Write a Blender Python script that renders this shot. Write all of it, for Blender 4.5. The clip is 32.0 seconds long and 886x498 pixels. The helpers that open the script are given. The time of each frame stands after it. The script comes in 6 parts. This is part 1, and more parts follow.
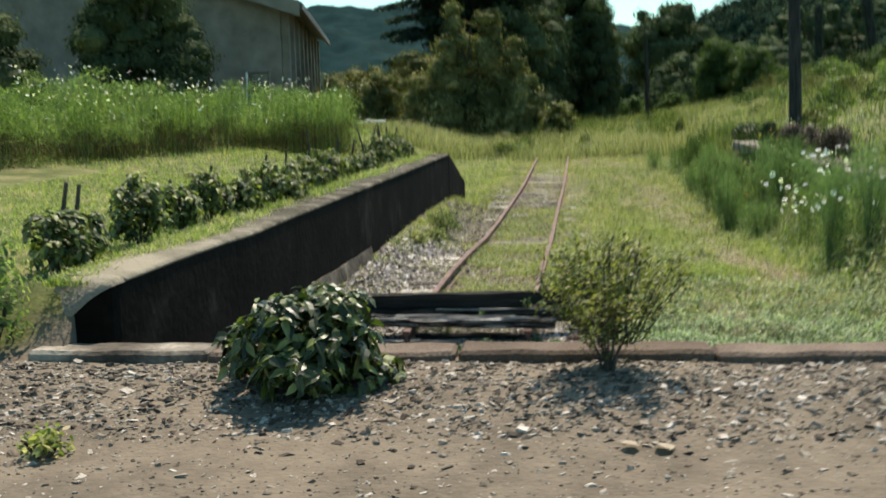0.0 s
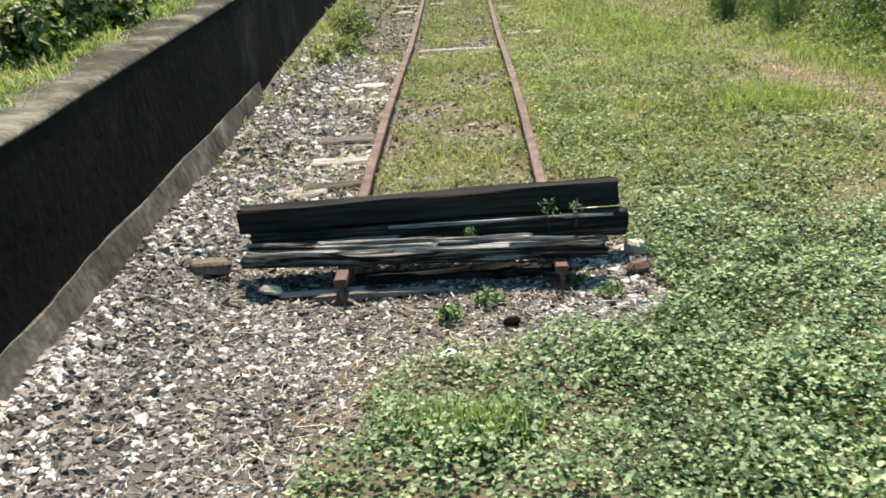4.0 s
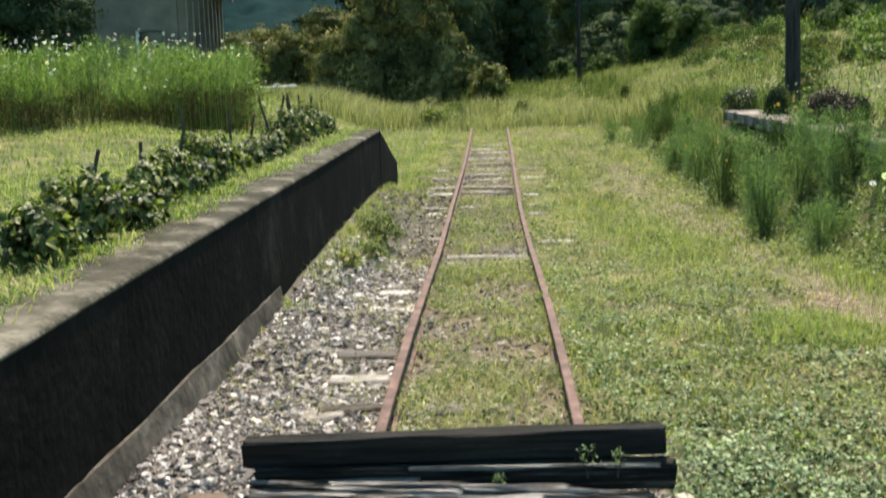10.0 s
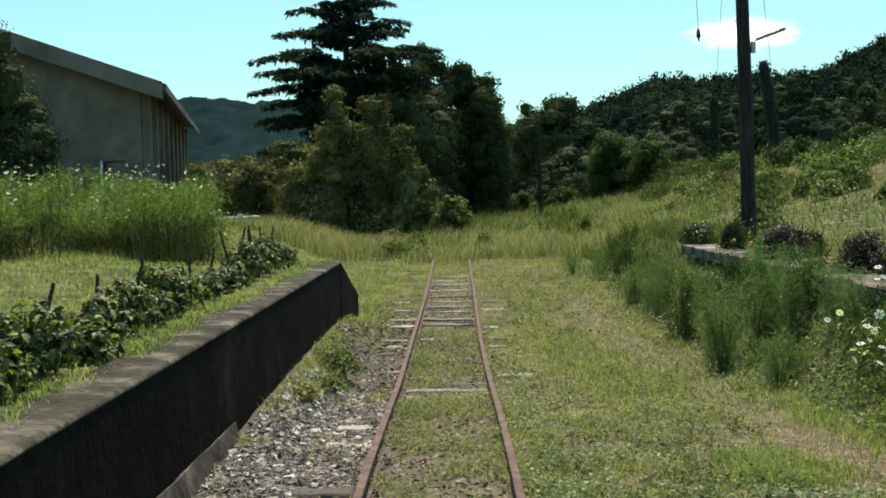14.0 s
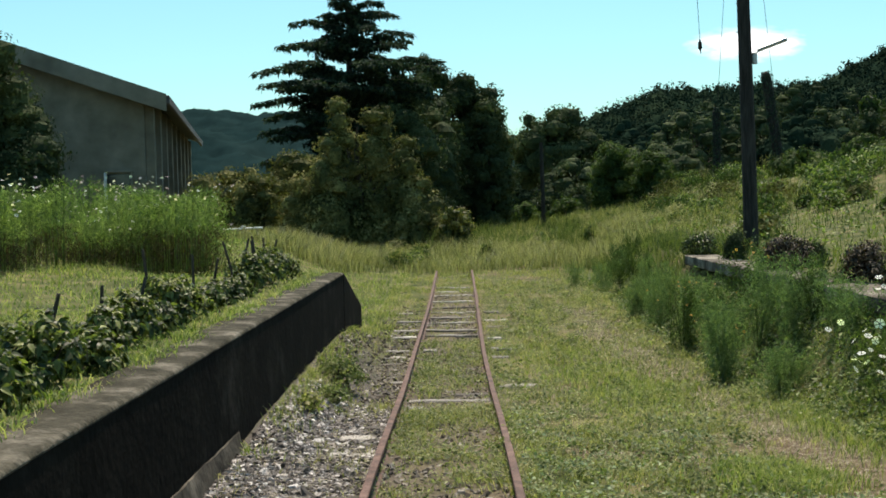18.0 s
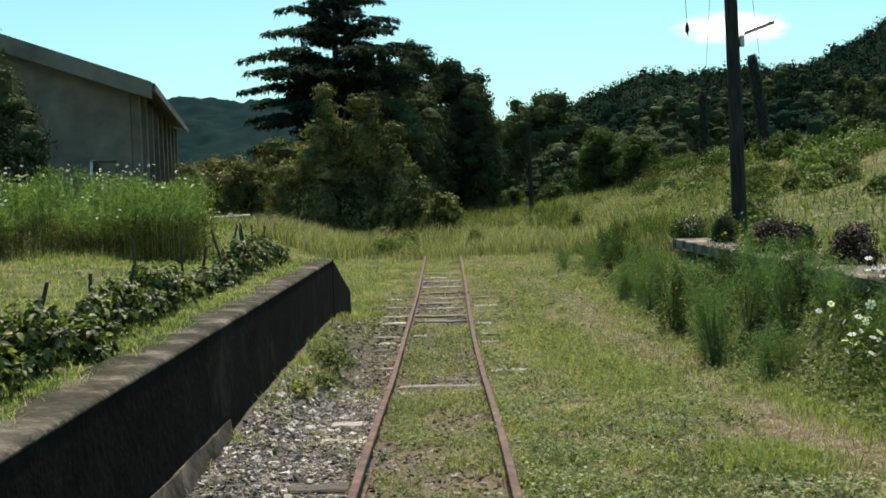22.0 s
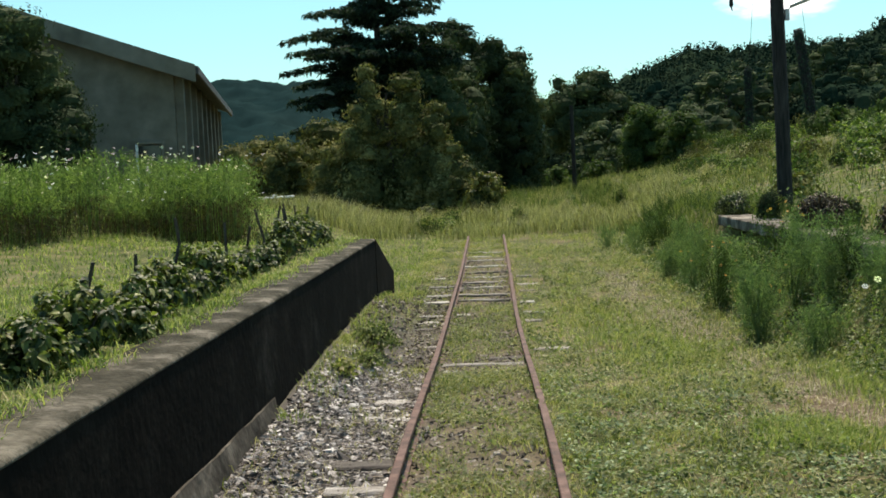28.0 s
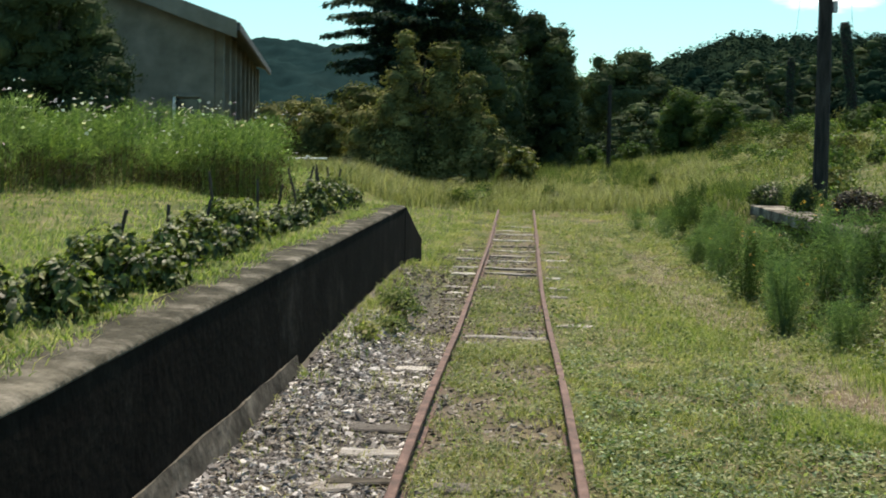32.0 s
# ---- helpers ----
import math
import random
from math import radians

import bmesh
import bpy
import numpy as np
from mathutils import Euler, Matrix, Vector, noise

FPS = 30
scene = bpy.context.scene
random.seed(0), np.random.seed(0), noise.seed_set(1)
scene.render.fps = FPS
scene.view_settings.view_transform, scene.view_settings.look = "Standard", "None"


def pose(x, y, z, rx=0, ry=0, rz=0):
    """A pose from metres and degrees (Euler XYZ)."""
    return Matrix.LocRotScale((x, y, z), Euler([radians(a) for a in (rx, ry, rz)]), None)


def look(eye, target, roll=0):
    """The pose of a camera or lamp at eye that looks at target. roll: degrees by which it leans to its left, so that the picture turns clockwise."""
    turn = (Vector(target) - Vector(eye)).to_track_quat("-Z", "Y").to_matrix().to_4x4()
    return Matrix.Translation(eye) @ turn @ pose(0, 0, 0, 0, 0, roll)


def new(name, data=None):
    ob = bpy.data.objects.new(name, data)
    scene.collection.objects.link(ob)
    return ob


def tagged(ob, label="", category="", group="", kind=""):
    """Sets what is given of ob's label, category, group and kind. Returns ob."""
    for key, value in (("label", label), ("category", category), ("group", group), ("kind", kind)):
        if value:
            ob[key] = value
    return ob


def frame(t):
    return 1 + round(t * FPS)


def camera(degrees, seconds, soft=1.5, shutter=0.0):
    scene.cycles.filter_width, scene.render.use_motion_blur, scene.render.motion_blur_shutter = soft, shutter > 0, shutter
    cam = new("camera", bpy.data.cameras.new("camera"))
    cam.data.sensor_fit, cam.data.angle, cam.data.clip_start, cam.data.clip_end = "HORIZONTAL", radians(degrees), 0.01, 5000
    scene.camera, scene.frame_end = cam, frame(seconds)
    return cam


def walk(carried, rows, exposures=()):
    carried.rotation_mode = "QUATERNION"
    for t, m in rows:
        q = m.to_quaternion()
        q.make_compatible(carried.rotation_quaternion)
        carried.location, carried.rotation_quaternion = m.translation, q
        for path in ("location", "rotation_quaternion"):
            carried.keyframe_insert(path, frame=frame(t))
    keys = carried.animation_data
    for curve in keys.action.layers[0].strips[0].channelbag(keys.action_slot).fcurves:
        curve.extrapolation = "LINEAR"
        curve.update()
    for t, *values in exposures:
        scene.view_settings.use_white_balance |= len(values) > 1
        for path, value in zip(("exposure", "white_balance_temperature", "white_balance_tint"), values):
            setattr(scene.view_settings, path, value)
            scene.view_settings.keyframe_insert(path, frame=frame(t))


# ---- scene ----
cam = camera(41.0, 32.0, 1.7, 0.5)
PATH = [
    (0, (1.052, -5.439, 2.121), (0.816, -3.468, 1.88), -1.7),
    (0.5, (0.813, -4.653, 2.171), (0.588, -2.696, 1.829), -5.1),
    (1, (0.549, -3.99, 2.179), (0.356, -2.025, 1.864), -4.6),
    (1.5, (0.336, -3.164, 2.102), (0.277, -1.202, 1.72), -3.1),
    (2, (0.246, -2.529, 2.081), (0.16, -0.578, 1.65), -4.0),
    (2.5, (0.178, -1.944, 2.062), (0.143, -0.004, 1.575), -4.0),
    (4.5, (0.165, -0.283, 2.021), (0.09, 1.608, 1.373), -4.3),
    (5, (0.105, -0.084, 1.987), (0.112, 1.802, 1.321), -3.3),
    (5.5, (0.111, 0.024, 2.015), (0.023, 1.906, 1.344), -3.0),
    (6, (0.132, 0.047, 2.025), (0.028, 1.927, 1.348), -3.7),
    (6.5, (0.119, 0.064, 2.013), (0.023, 1.949, 1.352), -3.3),
    (7, (0.118, 0.073, 2.017), (0.006, 1.96, 1.362), -3.6),
    (7.5, (0.123, 0.077, 2.016), (0.013, 1.966, 1.366), -3.4),
    (8, (0.113, 0.083, 2.022), (0.002, 1.972, 1.376), -3.2),
    (8.5, (0.117, 0.089, 2.036), (0.011, 1.984, 1.408), -3.0),
    (9, (0.112, 0.086, 2.066), (0.004, 2.002, 1.504), -2.9),
    (9.5, (0.114, 0.072, 2.079), (0.006, 2.023, 1.651), -2.7),
    (10, (0.117, 0.023, 2.107), (0.027, 1.997, 1.801), -1.8),
    (10.5, (0.135, 0.049, 2.133), (0.04, 2.037, 1.934), -3.0),
    (11, (0.137, 0.036, 2.157), (0.057, 2.029, 2.004), -2.9),
    (11.5, (0.141, 0.017, 2.154), (0.085, 2.013, 2.034), -2.3),
    (12, (0.136, 0.038, 2.145), (0.089, 2.035, 2.039), -1.8),
    (12.5, (0.141, 0.02, 2.143), (0.097, 2.018, 2.063), -2.0),
    (13, (0.157, 0.0, 2.146), (0.117, 1.998, 2.063), -1.8),
    (13.5, (0.151, 0.0, 2.143), (0.121, 1.998, 2.05), -1.7),
    (14, (0.153, 0.032, 2.146), (0.131, 2.03, 2.056), -1.3),
    (14.5, (0.152, 0.024, 2.144), (0.148, 2.022, 2.063), -1.4),
    (16.5, (0.145, 0.012, 2.141), (0.139, 2.011, 2.064), -2.3),
    (17, (0.168, -0.009, 2.147), (0.166, 1.989, 2.068), -1.7),
    (17.5, (0.15, -0.012, 2.142), (0.145, 1.987, 2.069), -1.3),
    (18, (0.161, -0.026, 2.143), (0.134, 1.973, 2.072), -1.4),
    (18.5, (0.156, -0.016, 2.141), (0.136, 1.983, 2.068), -1.5),
    (19, (0.167, 0.008, 2.127), (0.157, 2.007, 2.053), -1.7),
    (19.5, (0.16, -0.013, 2.131), (0.151, 1.986, 2.059), -1.5),
    (20, (0.158, -0.009, 2.125), (0.144, 1.99, 2.052), -2.0),
    (20.5, (0.163, -0.034, 2.141), (0.15, 1.965, 2.069), -1.7),
    (21, (0.155, -0.045, 2.139), (0.141, 1.953, 2.062), -1.6),
    (21.5, (0.153, -0.004, 2.133), (0.141, 1.994, 2.045), -1.8),
    (22, (0.139, 0.009, 2.132), (0.132, 2.007, 2.037), -1.9),
    (22.5, (0.143, 0.01, 2.119), (0.137, 2.007, 2.022), -1.7),
    (23, (0.143, 0.027, 2.119), (0.131, 2.024, 2.014), -1.5),
    (23.5, (0.145, 0.028, 2.121), (0.129, 2.024, 2.006), -1.2),
    (24, (0.164, 0.007, 2.115), (0.138, 2.003, 2.003), -1.5),
    (24.5, (0.151, -0.001, 2.138), (0.116, 1.996, 2.023), -1.5),
    (25, (0.16, -0.005, 2.132), (0.096, 1.99, 2.018), -1.7),
    (25.5, (0.15, 0.001, 2.141), (0.055, 1.996, 2.036), -2.5),
    (27.5, (0.169, -0.025, 2.13), (0.081, 1.97, 2.006), -2.5),
    (28, (0.158, 0.001, 2.116), (0.076, 1.995, 1.99), -2.5),
    (28.5, (0.165, -0.003, 2.119), (0.084, 1.991, 1.991), -2.2),
    (29, (0.154, -0.01, 2.124), (0.079, 1.984, 1.992), -1.9),
    (29.5, (0.157, -0.004, 2.107), (0.087, 1.99, 1.974), -2.3),
    (30, (0.152, 0.005, 2.102), (0.1, 1.999, 1.96), -1.7),
    (30.5, (0.147, 0.016, 2.108), (0.103, 2.01, 1.959), -1.3),
    (31, (0.162, 0.025, 2.096), (0.111, 2.018, 1.942), -1.2),
    (31.5, (0.151, 0.018, 2.11), (0.077, 2.01, 1.954), -1.0),
    (32, (0.144, -0.024, 2.104), (0.015, 1.964, 1.93), 1.2),
]
EXPOSURES = [(0, 0.88), (1, 1.04), (2, 1.12), (4.5, 1.15), (7, 1.12), (9, 1.10), (10, 1.09), (11, 1.15), (11.5, 1.0), (12.2, 0.72), (13, 0.54), (15, 0.43), (19, 0.41), (25, 0.43), (29, 0.47), (32, 0.58)]
walk(cam, [(t, look(eye, at, roll)) for t, eye, at, roll in PATH], EXPOSURES)

# ---- light ----
SUN_AZ, SUN_EL = 5.0, 62.0      # degrees right of +y, and above the ground
sun = new("sun", bpy.data.lights.new("sun", "SUN"))
sun.data.energy, sun.data.angle, sun.data.color = 5.2, radians(0.55), (1.0, 0.86, 0.71)
_d = Vector((math.sin(radians(SUN_AZ)) * math.cos(radians(SUN_EL)), math.cos(radians(SUN_AZ)) * math.cos(radians(SUN_EL)), math.sin(radians(SUN_EL))))
sun.matrix_world = look(_d * 60, (0, 0, 0))
world = bpy.data.worlds.new("sky")
scene.world = world
world.use_nodes = True
_n = world.node_tree.nodes
_sky = _n.new("ShaderNodeTexSky")
_sky.sky_type, _sky.sun_disc = "NISHITA", False
_sky.sun_elevation, _sky.sun_rotation = radians(SUN_EL), radians(SUN_AZ)
_sky.air_density, _sky.dust_density, _sky.ozone_density = 1.0, 1.0, 1.6
_tint = _n.new("ShaderNodeMix")
_tint.data_type, _tint.blend_type = "RGBA", "MULTIPLY"
_tint.inputs[0].default_value = 1.0
_tint.inputs[7].default_value = (0.72, 1.07, 0.97, 1)
world.node_tree.links.new(_sky.outputs[0], _tint.inputs[6])
world.node_tree.links.new(_tint.outputs[2], _n["Background"].inputs[0])
_n["Background"].inputs[1].default_value = 0.113


# ---- helpers for meshes ----
def srand(n, lo=0.0, hi=1.0):
    return np.random.uniform(lo, hi, n)


def mesh_of(name, verts, faces, mats=(), smooth=False, index=None):
    """A mesh from arrays: verts (n, 3), faces (m, 3 or 4)."""
    verts, faces = np.asarray(verts, np.float32), np.asarray(faces, np.int32)
    me = bpy.data.meshes.new(name)
    k = faces.shape[1]
    me.vertices.add(len(verts))
    me.vertices.foreach_set("co", verts.ravel())
    me.loops.add(faces.size)
    me.loops.foreach_set("vertex_index", faces.ravel())
    me.polygons.add(len(faces))
    me.polygons.foreach_set("loop_start", np.arange(0, faces.size, k, dtype=np.int32))
    for m in mats:
        me.materials.append(m)
    if index is not None:
        me.polygons.foreach_set("material_index", np.asarray(index, np.int32))
    me.polygons.foreach_set("use_smooth", np.full(len(faces), smooth))
    me.update()
    me.validate()
    return me


def joined(pieces):
    """Several (verts, faces) of one face size as one."""
    vs, fs, n = [], [], 0
    for v, f in pieces:
        vs.append(np.asarray(v, float))
        fs.append(np.asarray(f) + n)
        n += len(v)
    return np.concatenate(vs), np.concatenate(fs)


def part(name, data, material, parent=None, label="", at=None):
    """Links a bmesh, a mesh or (verts, faces) as one object under parent."""
    if isinstance(data, bmesh.types.BMesh):
        me = bpy.data.meshes.new(name)
        data.to_mesh(me)
        data.free()
    elif isinstance(data, tuple):
        me = mesh_of(name, *data)
    else:
        me = data
    if material is not None and not me.materials:
        me.materials.append(material)
    ob = new(name, me)
    ob.parent = parent
    if at is not None:
        ob.matrix_basis = at
    if label:
        tagged(ob, label)
    return ob


def thing(name, at, label, category, group="", kind=""):
    ob = new(name)
    ob.empty_display_size = 0.1
    ob.matrix_basis = at
    return tagged(ob, label, category, group, kind)


def block(sx, sy, sz, bevel=0.01, centre=(0, 0, 0), rough=0.0, cuts=0, seed=0, segments=1):
    """A bevelled, slightly uneven block as a bmesh; centre is the middle of its base."""
    bm = bmesh.new()
    bmesh.ops.create_cube(bm, size=1)
    for v in bm.verts:
        v.co = Vector((v.co.x * sx, v.co.y * sy, (v.co.z + 0.5) * sz))
    if cuts:
        long = max(range(3), key=lambda k: (sx, sy, sz)[k])
        es = [e for e in bm.edges if abs((e.verts[0].co - e.verts[1].co)[long]) > 0.5 * (sx, sy, sz)[long]]
        bmesh.ops.subdivide_edges(bm, edges=es, cuts=cuts)
    if bevel:
        es = [e for e in bm.edges if e.calc_face_angle(0) > 0.5]
        bmesh.ops.bevel(bm, geom=es, offset=bevel, segments=segments, affect="EDGES")
    for v in bm.verts:
        if rough:
            v.co += rough * noise.noise_vector(v.co * 4.1 + Vector((seed * 7.3, seed, 0)))
        v.co += Vector(centre)
    bmesh.ops.recalc_face_normals(bm, faces=bm.faces)
    return bm


def tube(points, radii, sides=8, caps=True):
    """(verts, quads) of a tapered tube along points."""
    pts = [Vector(p) for p in points]
    if np.isscalar(radii):
        radii = [radii] * len(pts)
    vs, fs = [], []
    for i, p in enumerate(pts):
        d = (pts[min(i + 1, len(pts) - 1)] - pts[max(i - 1, 0)]).normalized()
        a = d.cross(Vector((0, 0, 1)) if abs(d.z) < 0.9 else Vector((1, 0, 0))).normalized()
        b = d.cross(a)
        for k in range(sides):
            w = 2 * math.pi * k / sides
            vs.append(p + radii[i] * (math.cos(w) * a + math.sin(w) * b))
    for i in range(len(pts) - 1):
        for k in range(sides):
            j = (k + 1) % sides
            fs.append((i * sides + k, i * sides + j, (i + 1) * sides + j, (i + 1) * sides + k))
    if caps:
        for base in (0, (len(pts) - 1) * sides):
            for k in range(1, sides - 2, 2):
                fs.append((base, base + k, base + k + 1, base + min(k + 2, sides - 1)))
    return np.array([tuple(v) for v in vs]), np.array(fs)


def leaves_at(p, n, size, stretch=1.6, droop=0.0, fold=True, up=0.35, jit=0.55):
    """Quads for leaves at points p with outward normals n: bent kite shapes. Returns verts, faces."""
    m = len(p)
    size = np.broadcast_to(size, m)
    r = np.random.normal(size=(m, 3))
    nn = n + up * np.array([0, 0, 1.0]) + jit * r
    nn /= np.linalg.norm(nn, axis=1, keepdims=True) + 1e-9
    a = np.cross(nn, np.random.normal(size=(m, 3)))
    a /= np.linalg.norm(a, axis=1, keepdims=True) + 1e-9
    b = np.cross(nn, a)
    s = size[:, None]
    tip = p + a * s * stretch - np.array([0, 0, 1.0]) * s * droop
    w = 0.5 * s
    m1, m2 = p + a * s * stretch * 0.3 + nn * s * 0.10, p + a * s * stretch * 0.68 + nn * s * 0.09 - np.array([0, 0, 1.0]) * s * droop * 0.4
    if not fold:
        v = np.stack([p, (m1 + m2) / 2 + b * w, tip, (m1 + m2) / 2 - b * w], 1).reshape(-1, 3)
        return v, np.arange(4 * m).reshape(m, 4)
    v = np.stack([p, m1 + b * w * 0.92, m2 + b * w * 0.78, tip, m2 - b * w * 0.78, m1 - b * w * 0.92], 1).reshape(-1, 3)
    k = np.arange(m)[:, None] * 6
    return v, np.concatenate([k + [0, 1, 2, 3], k + [0, 3, 4, 5]], 0)


def ovate_at(p, n, size, stretch=1.9, droop=0.25, jit=0.35):
    """Broad pointed leaves folded along the midrib and bent down to the tip, four quads each."""
    m = len(p)
    s = np.broadcast_to(size, m)[:, None]
    z = np.array([0, 0, 1.0])
    nn = n / (np.linalg.norm(n, axis=1, keepdims=True) + 1e-9) + 0.3 * z + jit * np.random.normal(size=(m, 3))
    nn /= np.linalg.norm(nn, axis=1, keepdims=True) + 1e-9
    a = np.cross(nn, np.random.normal(size=(m, 3)))
    a /= np.linalg.norm(a, axis=1, keepdims=True) + 1e-9
    b = np.cross(nn, a)
    w = 0.5 * s * srand(m, 0.8, 1.15)[:, None]

    def at(u, side, lift):
        return p + a * s * stretch * u + side * b * w + nn * s * lift - z * s * droop * 1.6 * u * u
    v = np.stack([at(0, 0, 0), at(0.26, 0, 0.03), at(0.26, -0.86, 0.14), at(0.26, 0.86, 0.14), at(0.62, 0, 0.02), at(0.6, -0.82, 0.12), at(0.6, 0.82, 0.12), at(1.0, 0, -0.02)], 1).reshape(-1, 3)
    k = np.arange(m)[:, None] * 8
    return v, np.concatenate([k + [0, 3, 1, 2], k + [2, 1, 4, 5], k + [1, 3, 6, 4], k + [5, 4, 6, 7]], 0)


def blades_at(p, h, w, lean=0.35, sun_side=0.0):
    """Grass blades as bent strips of two quads at points p, heights h, widths w."""
    m = len(p)
    az = srand(m, 0, 2 * math.pi)
    d = np.stack([np.cos(az), np.sin(az), np.zeros(m)], 1)
    ax = srand(m, 0, 2 * math.pi)
    s = np.stack([np.cos(ax), np.sin(ax), np.zeros(m)], 1)
    h = np.broadcast_to(h, m)[:, None]
    w = np.broadcast_to(w, m)[:, None]
    k = srand(m, 0.3, 1.0)[:, None] * lean
    z = np.array([0, 0, 1.0])
    p1 = p + h * 0.55 * z + d * h * k * 0.3
    p2 = p + h * (1 - 0.25 * k) * z + d * h * k
    v = np.stack([p - s * w / 2, p + s * w / 2, p1 + s * w * 0.4, p1 - s * w * 0.4, p2 + s * w * 0.08, p2 - s * w * 0.08], 1).reshape(-1, 3)
    b = np.arange(m)[:, None] * 6
    f = np.concatenate([b + [0, 1, 2, 3], b + [3, 2, 4, 5]], 0)
    return v, f


# ---- materials ----
def material(name, cols, scale=3.0, rough=0.8, bump=0.3, fine=40.0, metal=0.0, translucent=0.0, island=False, spec=0.3, spread=(0.35, 0.65), objrand=0.0, stretch=(1, 1, 1), dist=0.02, extra=None, single=0.6):
    """Two to four colours mixed by a coarse noise, darkened and lightened by a fine one, with bump."""
    m = bpy.data.materials.new(name)
    m.use_nodes = True
    t = m.node_tree
    N, L = t.nodes, t.links
    bsdf = N["Principled BSDF"]
    co = N.new("ShaderNodeTexCoord")
    mp = N.new("ShaderNodeMapping")
    mp.inputs["Scale"].default_value = stretch
    L.new(co.outputs["Object"], mp.inputs["Vector"])
    vec = mp.outputs[0]
    n1 = N.new("ShaderNodeTexNoise")
    n1.inputs["Scale"].default_value, n1.inputs["Detail"].default_value, n1.inputs["Roughness"].default_value = scale, 6, 0.6
    L.new(vec, n1.inputs["Vector"])
    ramp = N.new("ShaderNodeValToRGB")
    els = ramp.color_ramp.elements
    k = len(cols)
    while len(els) < k:
        els.new(0.5)
    for i, c in enumerate(cols):
        els[i].position = spread[0] + (spread[1] - spread[0]) * i / max(k - 1, 1)
        els[i].color = (*c, 1)
    fac = n1.outputs["Fac"]
    if island or objrand:
        r = N.new("ShaderNodeNewGeometry").outputs["Random Per Island"] if island else N.new("ShaderNodeObjectInfo").outputs["Random"]
        mx = N.new("ShaderNodeMix")
        mx.inputs["Factor"].default_value = single if island else objrand
        L.new(fac, mx.inputs["A"])
        L.new(r, mx.inputs["B"])
        fac = mx.outputs["Result"]
    L.new(fac, ramp.inputs["Fac"])
    n2 = N.new("ShaderNodeTexNoise")
    n2.inputs["Scale"].default_value, n2.inputs["Detail"].default_value = fine, 4
    L.new(vec, n2.inputs["Vector"])
    mr = N.new("ShaderNodeMapRange")
    mr.inputs["From Min"].default_value, mr.inputs["From Max"].default_value = 0.25, 0.75
    mr.inputs["To Min"].default_value, mr.inputs["To Max"].default_value = 0.72, 1.25
    L.new(n2.outputs["Fac"], mr.inputs["Value"])
    mul = N.new("ShaderNodeVectorMath")
    mul.operation = "SCALE"
    L.new(ramp.outputs["Color"], mul.inputs[0])
    L.new(mr.outputs["Result"], mul.inputs["Scale"])
    col = mul.outputs[0]
    if extra:
        col = extra(N, L, co, col)
    L.new(col, bsdf.inputs["Base Color"])
    bsdf.inputs["Roughness"].default_value, bsdf.inputs["Metallic"].default_value = rough, metal
    bsdf.inputs["Specular IOR Level"].default_value = spec
    if bump:
        bp = N.new("ShaderNodeBump")
        bp.inputs["Strength"].default_value, bp.inputs["Distance"].default_value = bump, dist
        L.new(n2.outputs["Fac"], bp.inputs["Height"])
        L.new(bp.outputs[0], bsdf.inputs["Normal"])
    if translucent:
        tr = N.new("ShaderNodeBsdfTranslucent")
        warm = N.new("ShaderNodeMix")
        warm.data_type, warm.blend_type = "RGBA", "MULTIPLY"
        warm.inputs[0].default_value = 1.0
        warm.inputs[7].default_value = (1.1, 1.4, 0.6, 1)
        L.new(col, warm.inputs[6])
        L.new(warm.outputs[2], tr.inputs["Color"])
        ms = N.new("ShaderNodeMixShader")
        ms.inputs[0].default_value = translucent
        L.new(bsdf.outputs[0], ms.inputs[1])
        L.new(tr.outputs[0], ms.inputs[2])
        L.new(ms.outputs[0], N["Material Output"].inputs["Surface"])
    return m


M = {}
M["rust"] = material("rust", [(0.055, 0.032, 0.024), (0.10, 0.055, 0.042), (0.16, 0.095, 0.075)], 6, 0.75, 0.3, 60)
M["black_wood"] = material("tarred_timber", [(0.018, 0.017, 0.0155), (0.027, 0.0258, 0.0235), (0.043, 0.041, 0.037)], 2.5, 0.95, 0.45, 40, stretch=(0.8, 16, 16), spec=0.05)
M["half_wood"] = material("half_weathered_timber", [(0.017, 0.016, 0.014), (0.036, 0.034, 0.030), (0.16, 0.15, 0.135)], 2.2, 0.95, 0.6, 40, stretch=(0.8, 22, 22), spread=(0.40, 0.70), spec=0.04)
M["grey_wood"] = material("weathered_timber", [(0.018, 0.015, 0.012), (0.055, 0.048, 0.042), (0.30, 0.285, 0.265), (0.84, 0.82, 0.79)], 2.0, 0.85, 1.0, 40, stretch=(1.0, 30, 30), spread=(0.40, 0.66), spec=0.1)
M["bleached_wood"] = material("bleached_wood", [(0.10, 0.093, 0.084), (0.34, 0.32, 0.295), (0.74, 0.715, 0.68)], 3.0, 0.85, 0.8, 40, stretch=(1.0, 24, 24), spec=0.1, spread=(0.34, 0.62))
M["sleeper"] = material("sleeper_wood", [(0.10, 0.088, 0.076), (0.23, 0.205, 0.18), (0.46, 0.43, 0.39)], 2.5, 0.9, 0.7, 25, stretch=(0.8, 10, 10), objrand=0.5)
M["sleeper_pale"] = material("bleached_sleeper_wood", [(0.12, 0.107, 0.092), (0.28, 0.258, 0.23), (0.50, 0.475, 0.44)], 2.5, 0.9, 0.7, 25, stretch=(0.8, 10, 10), objrand=0.15)
# Stained concrete, taken darker still to carry the shade on the wall face.
M["concrete_dark"] = material("stained_shaded_concrete", [(0.006, 0.005, 0.004), (0.011, 0.0092, 0.0073), (0.036, 0.031, 0.025)], 1.5, 0.95, 0.3, 14, spec=0.05, spread=(0.36, 0.74))
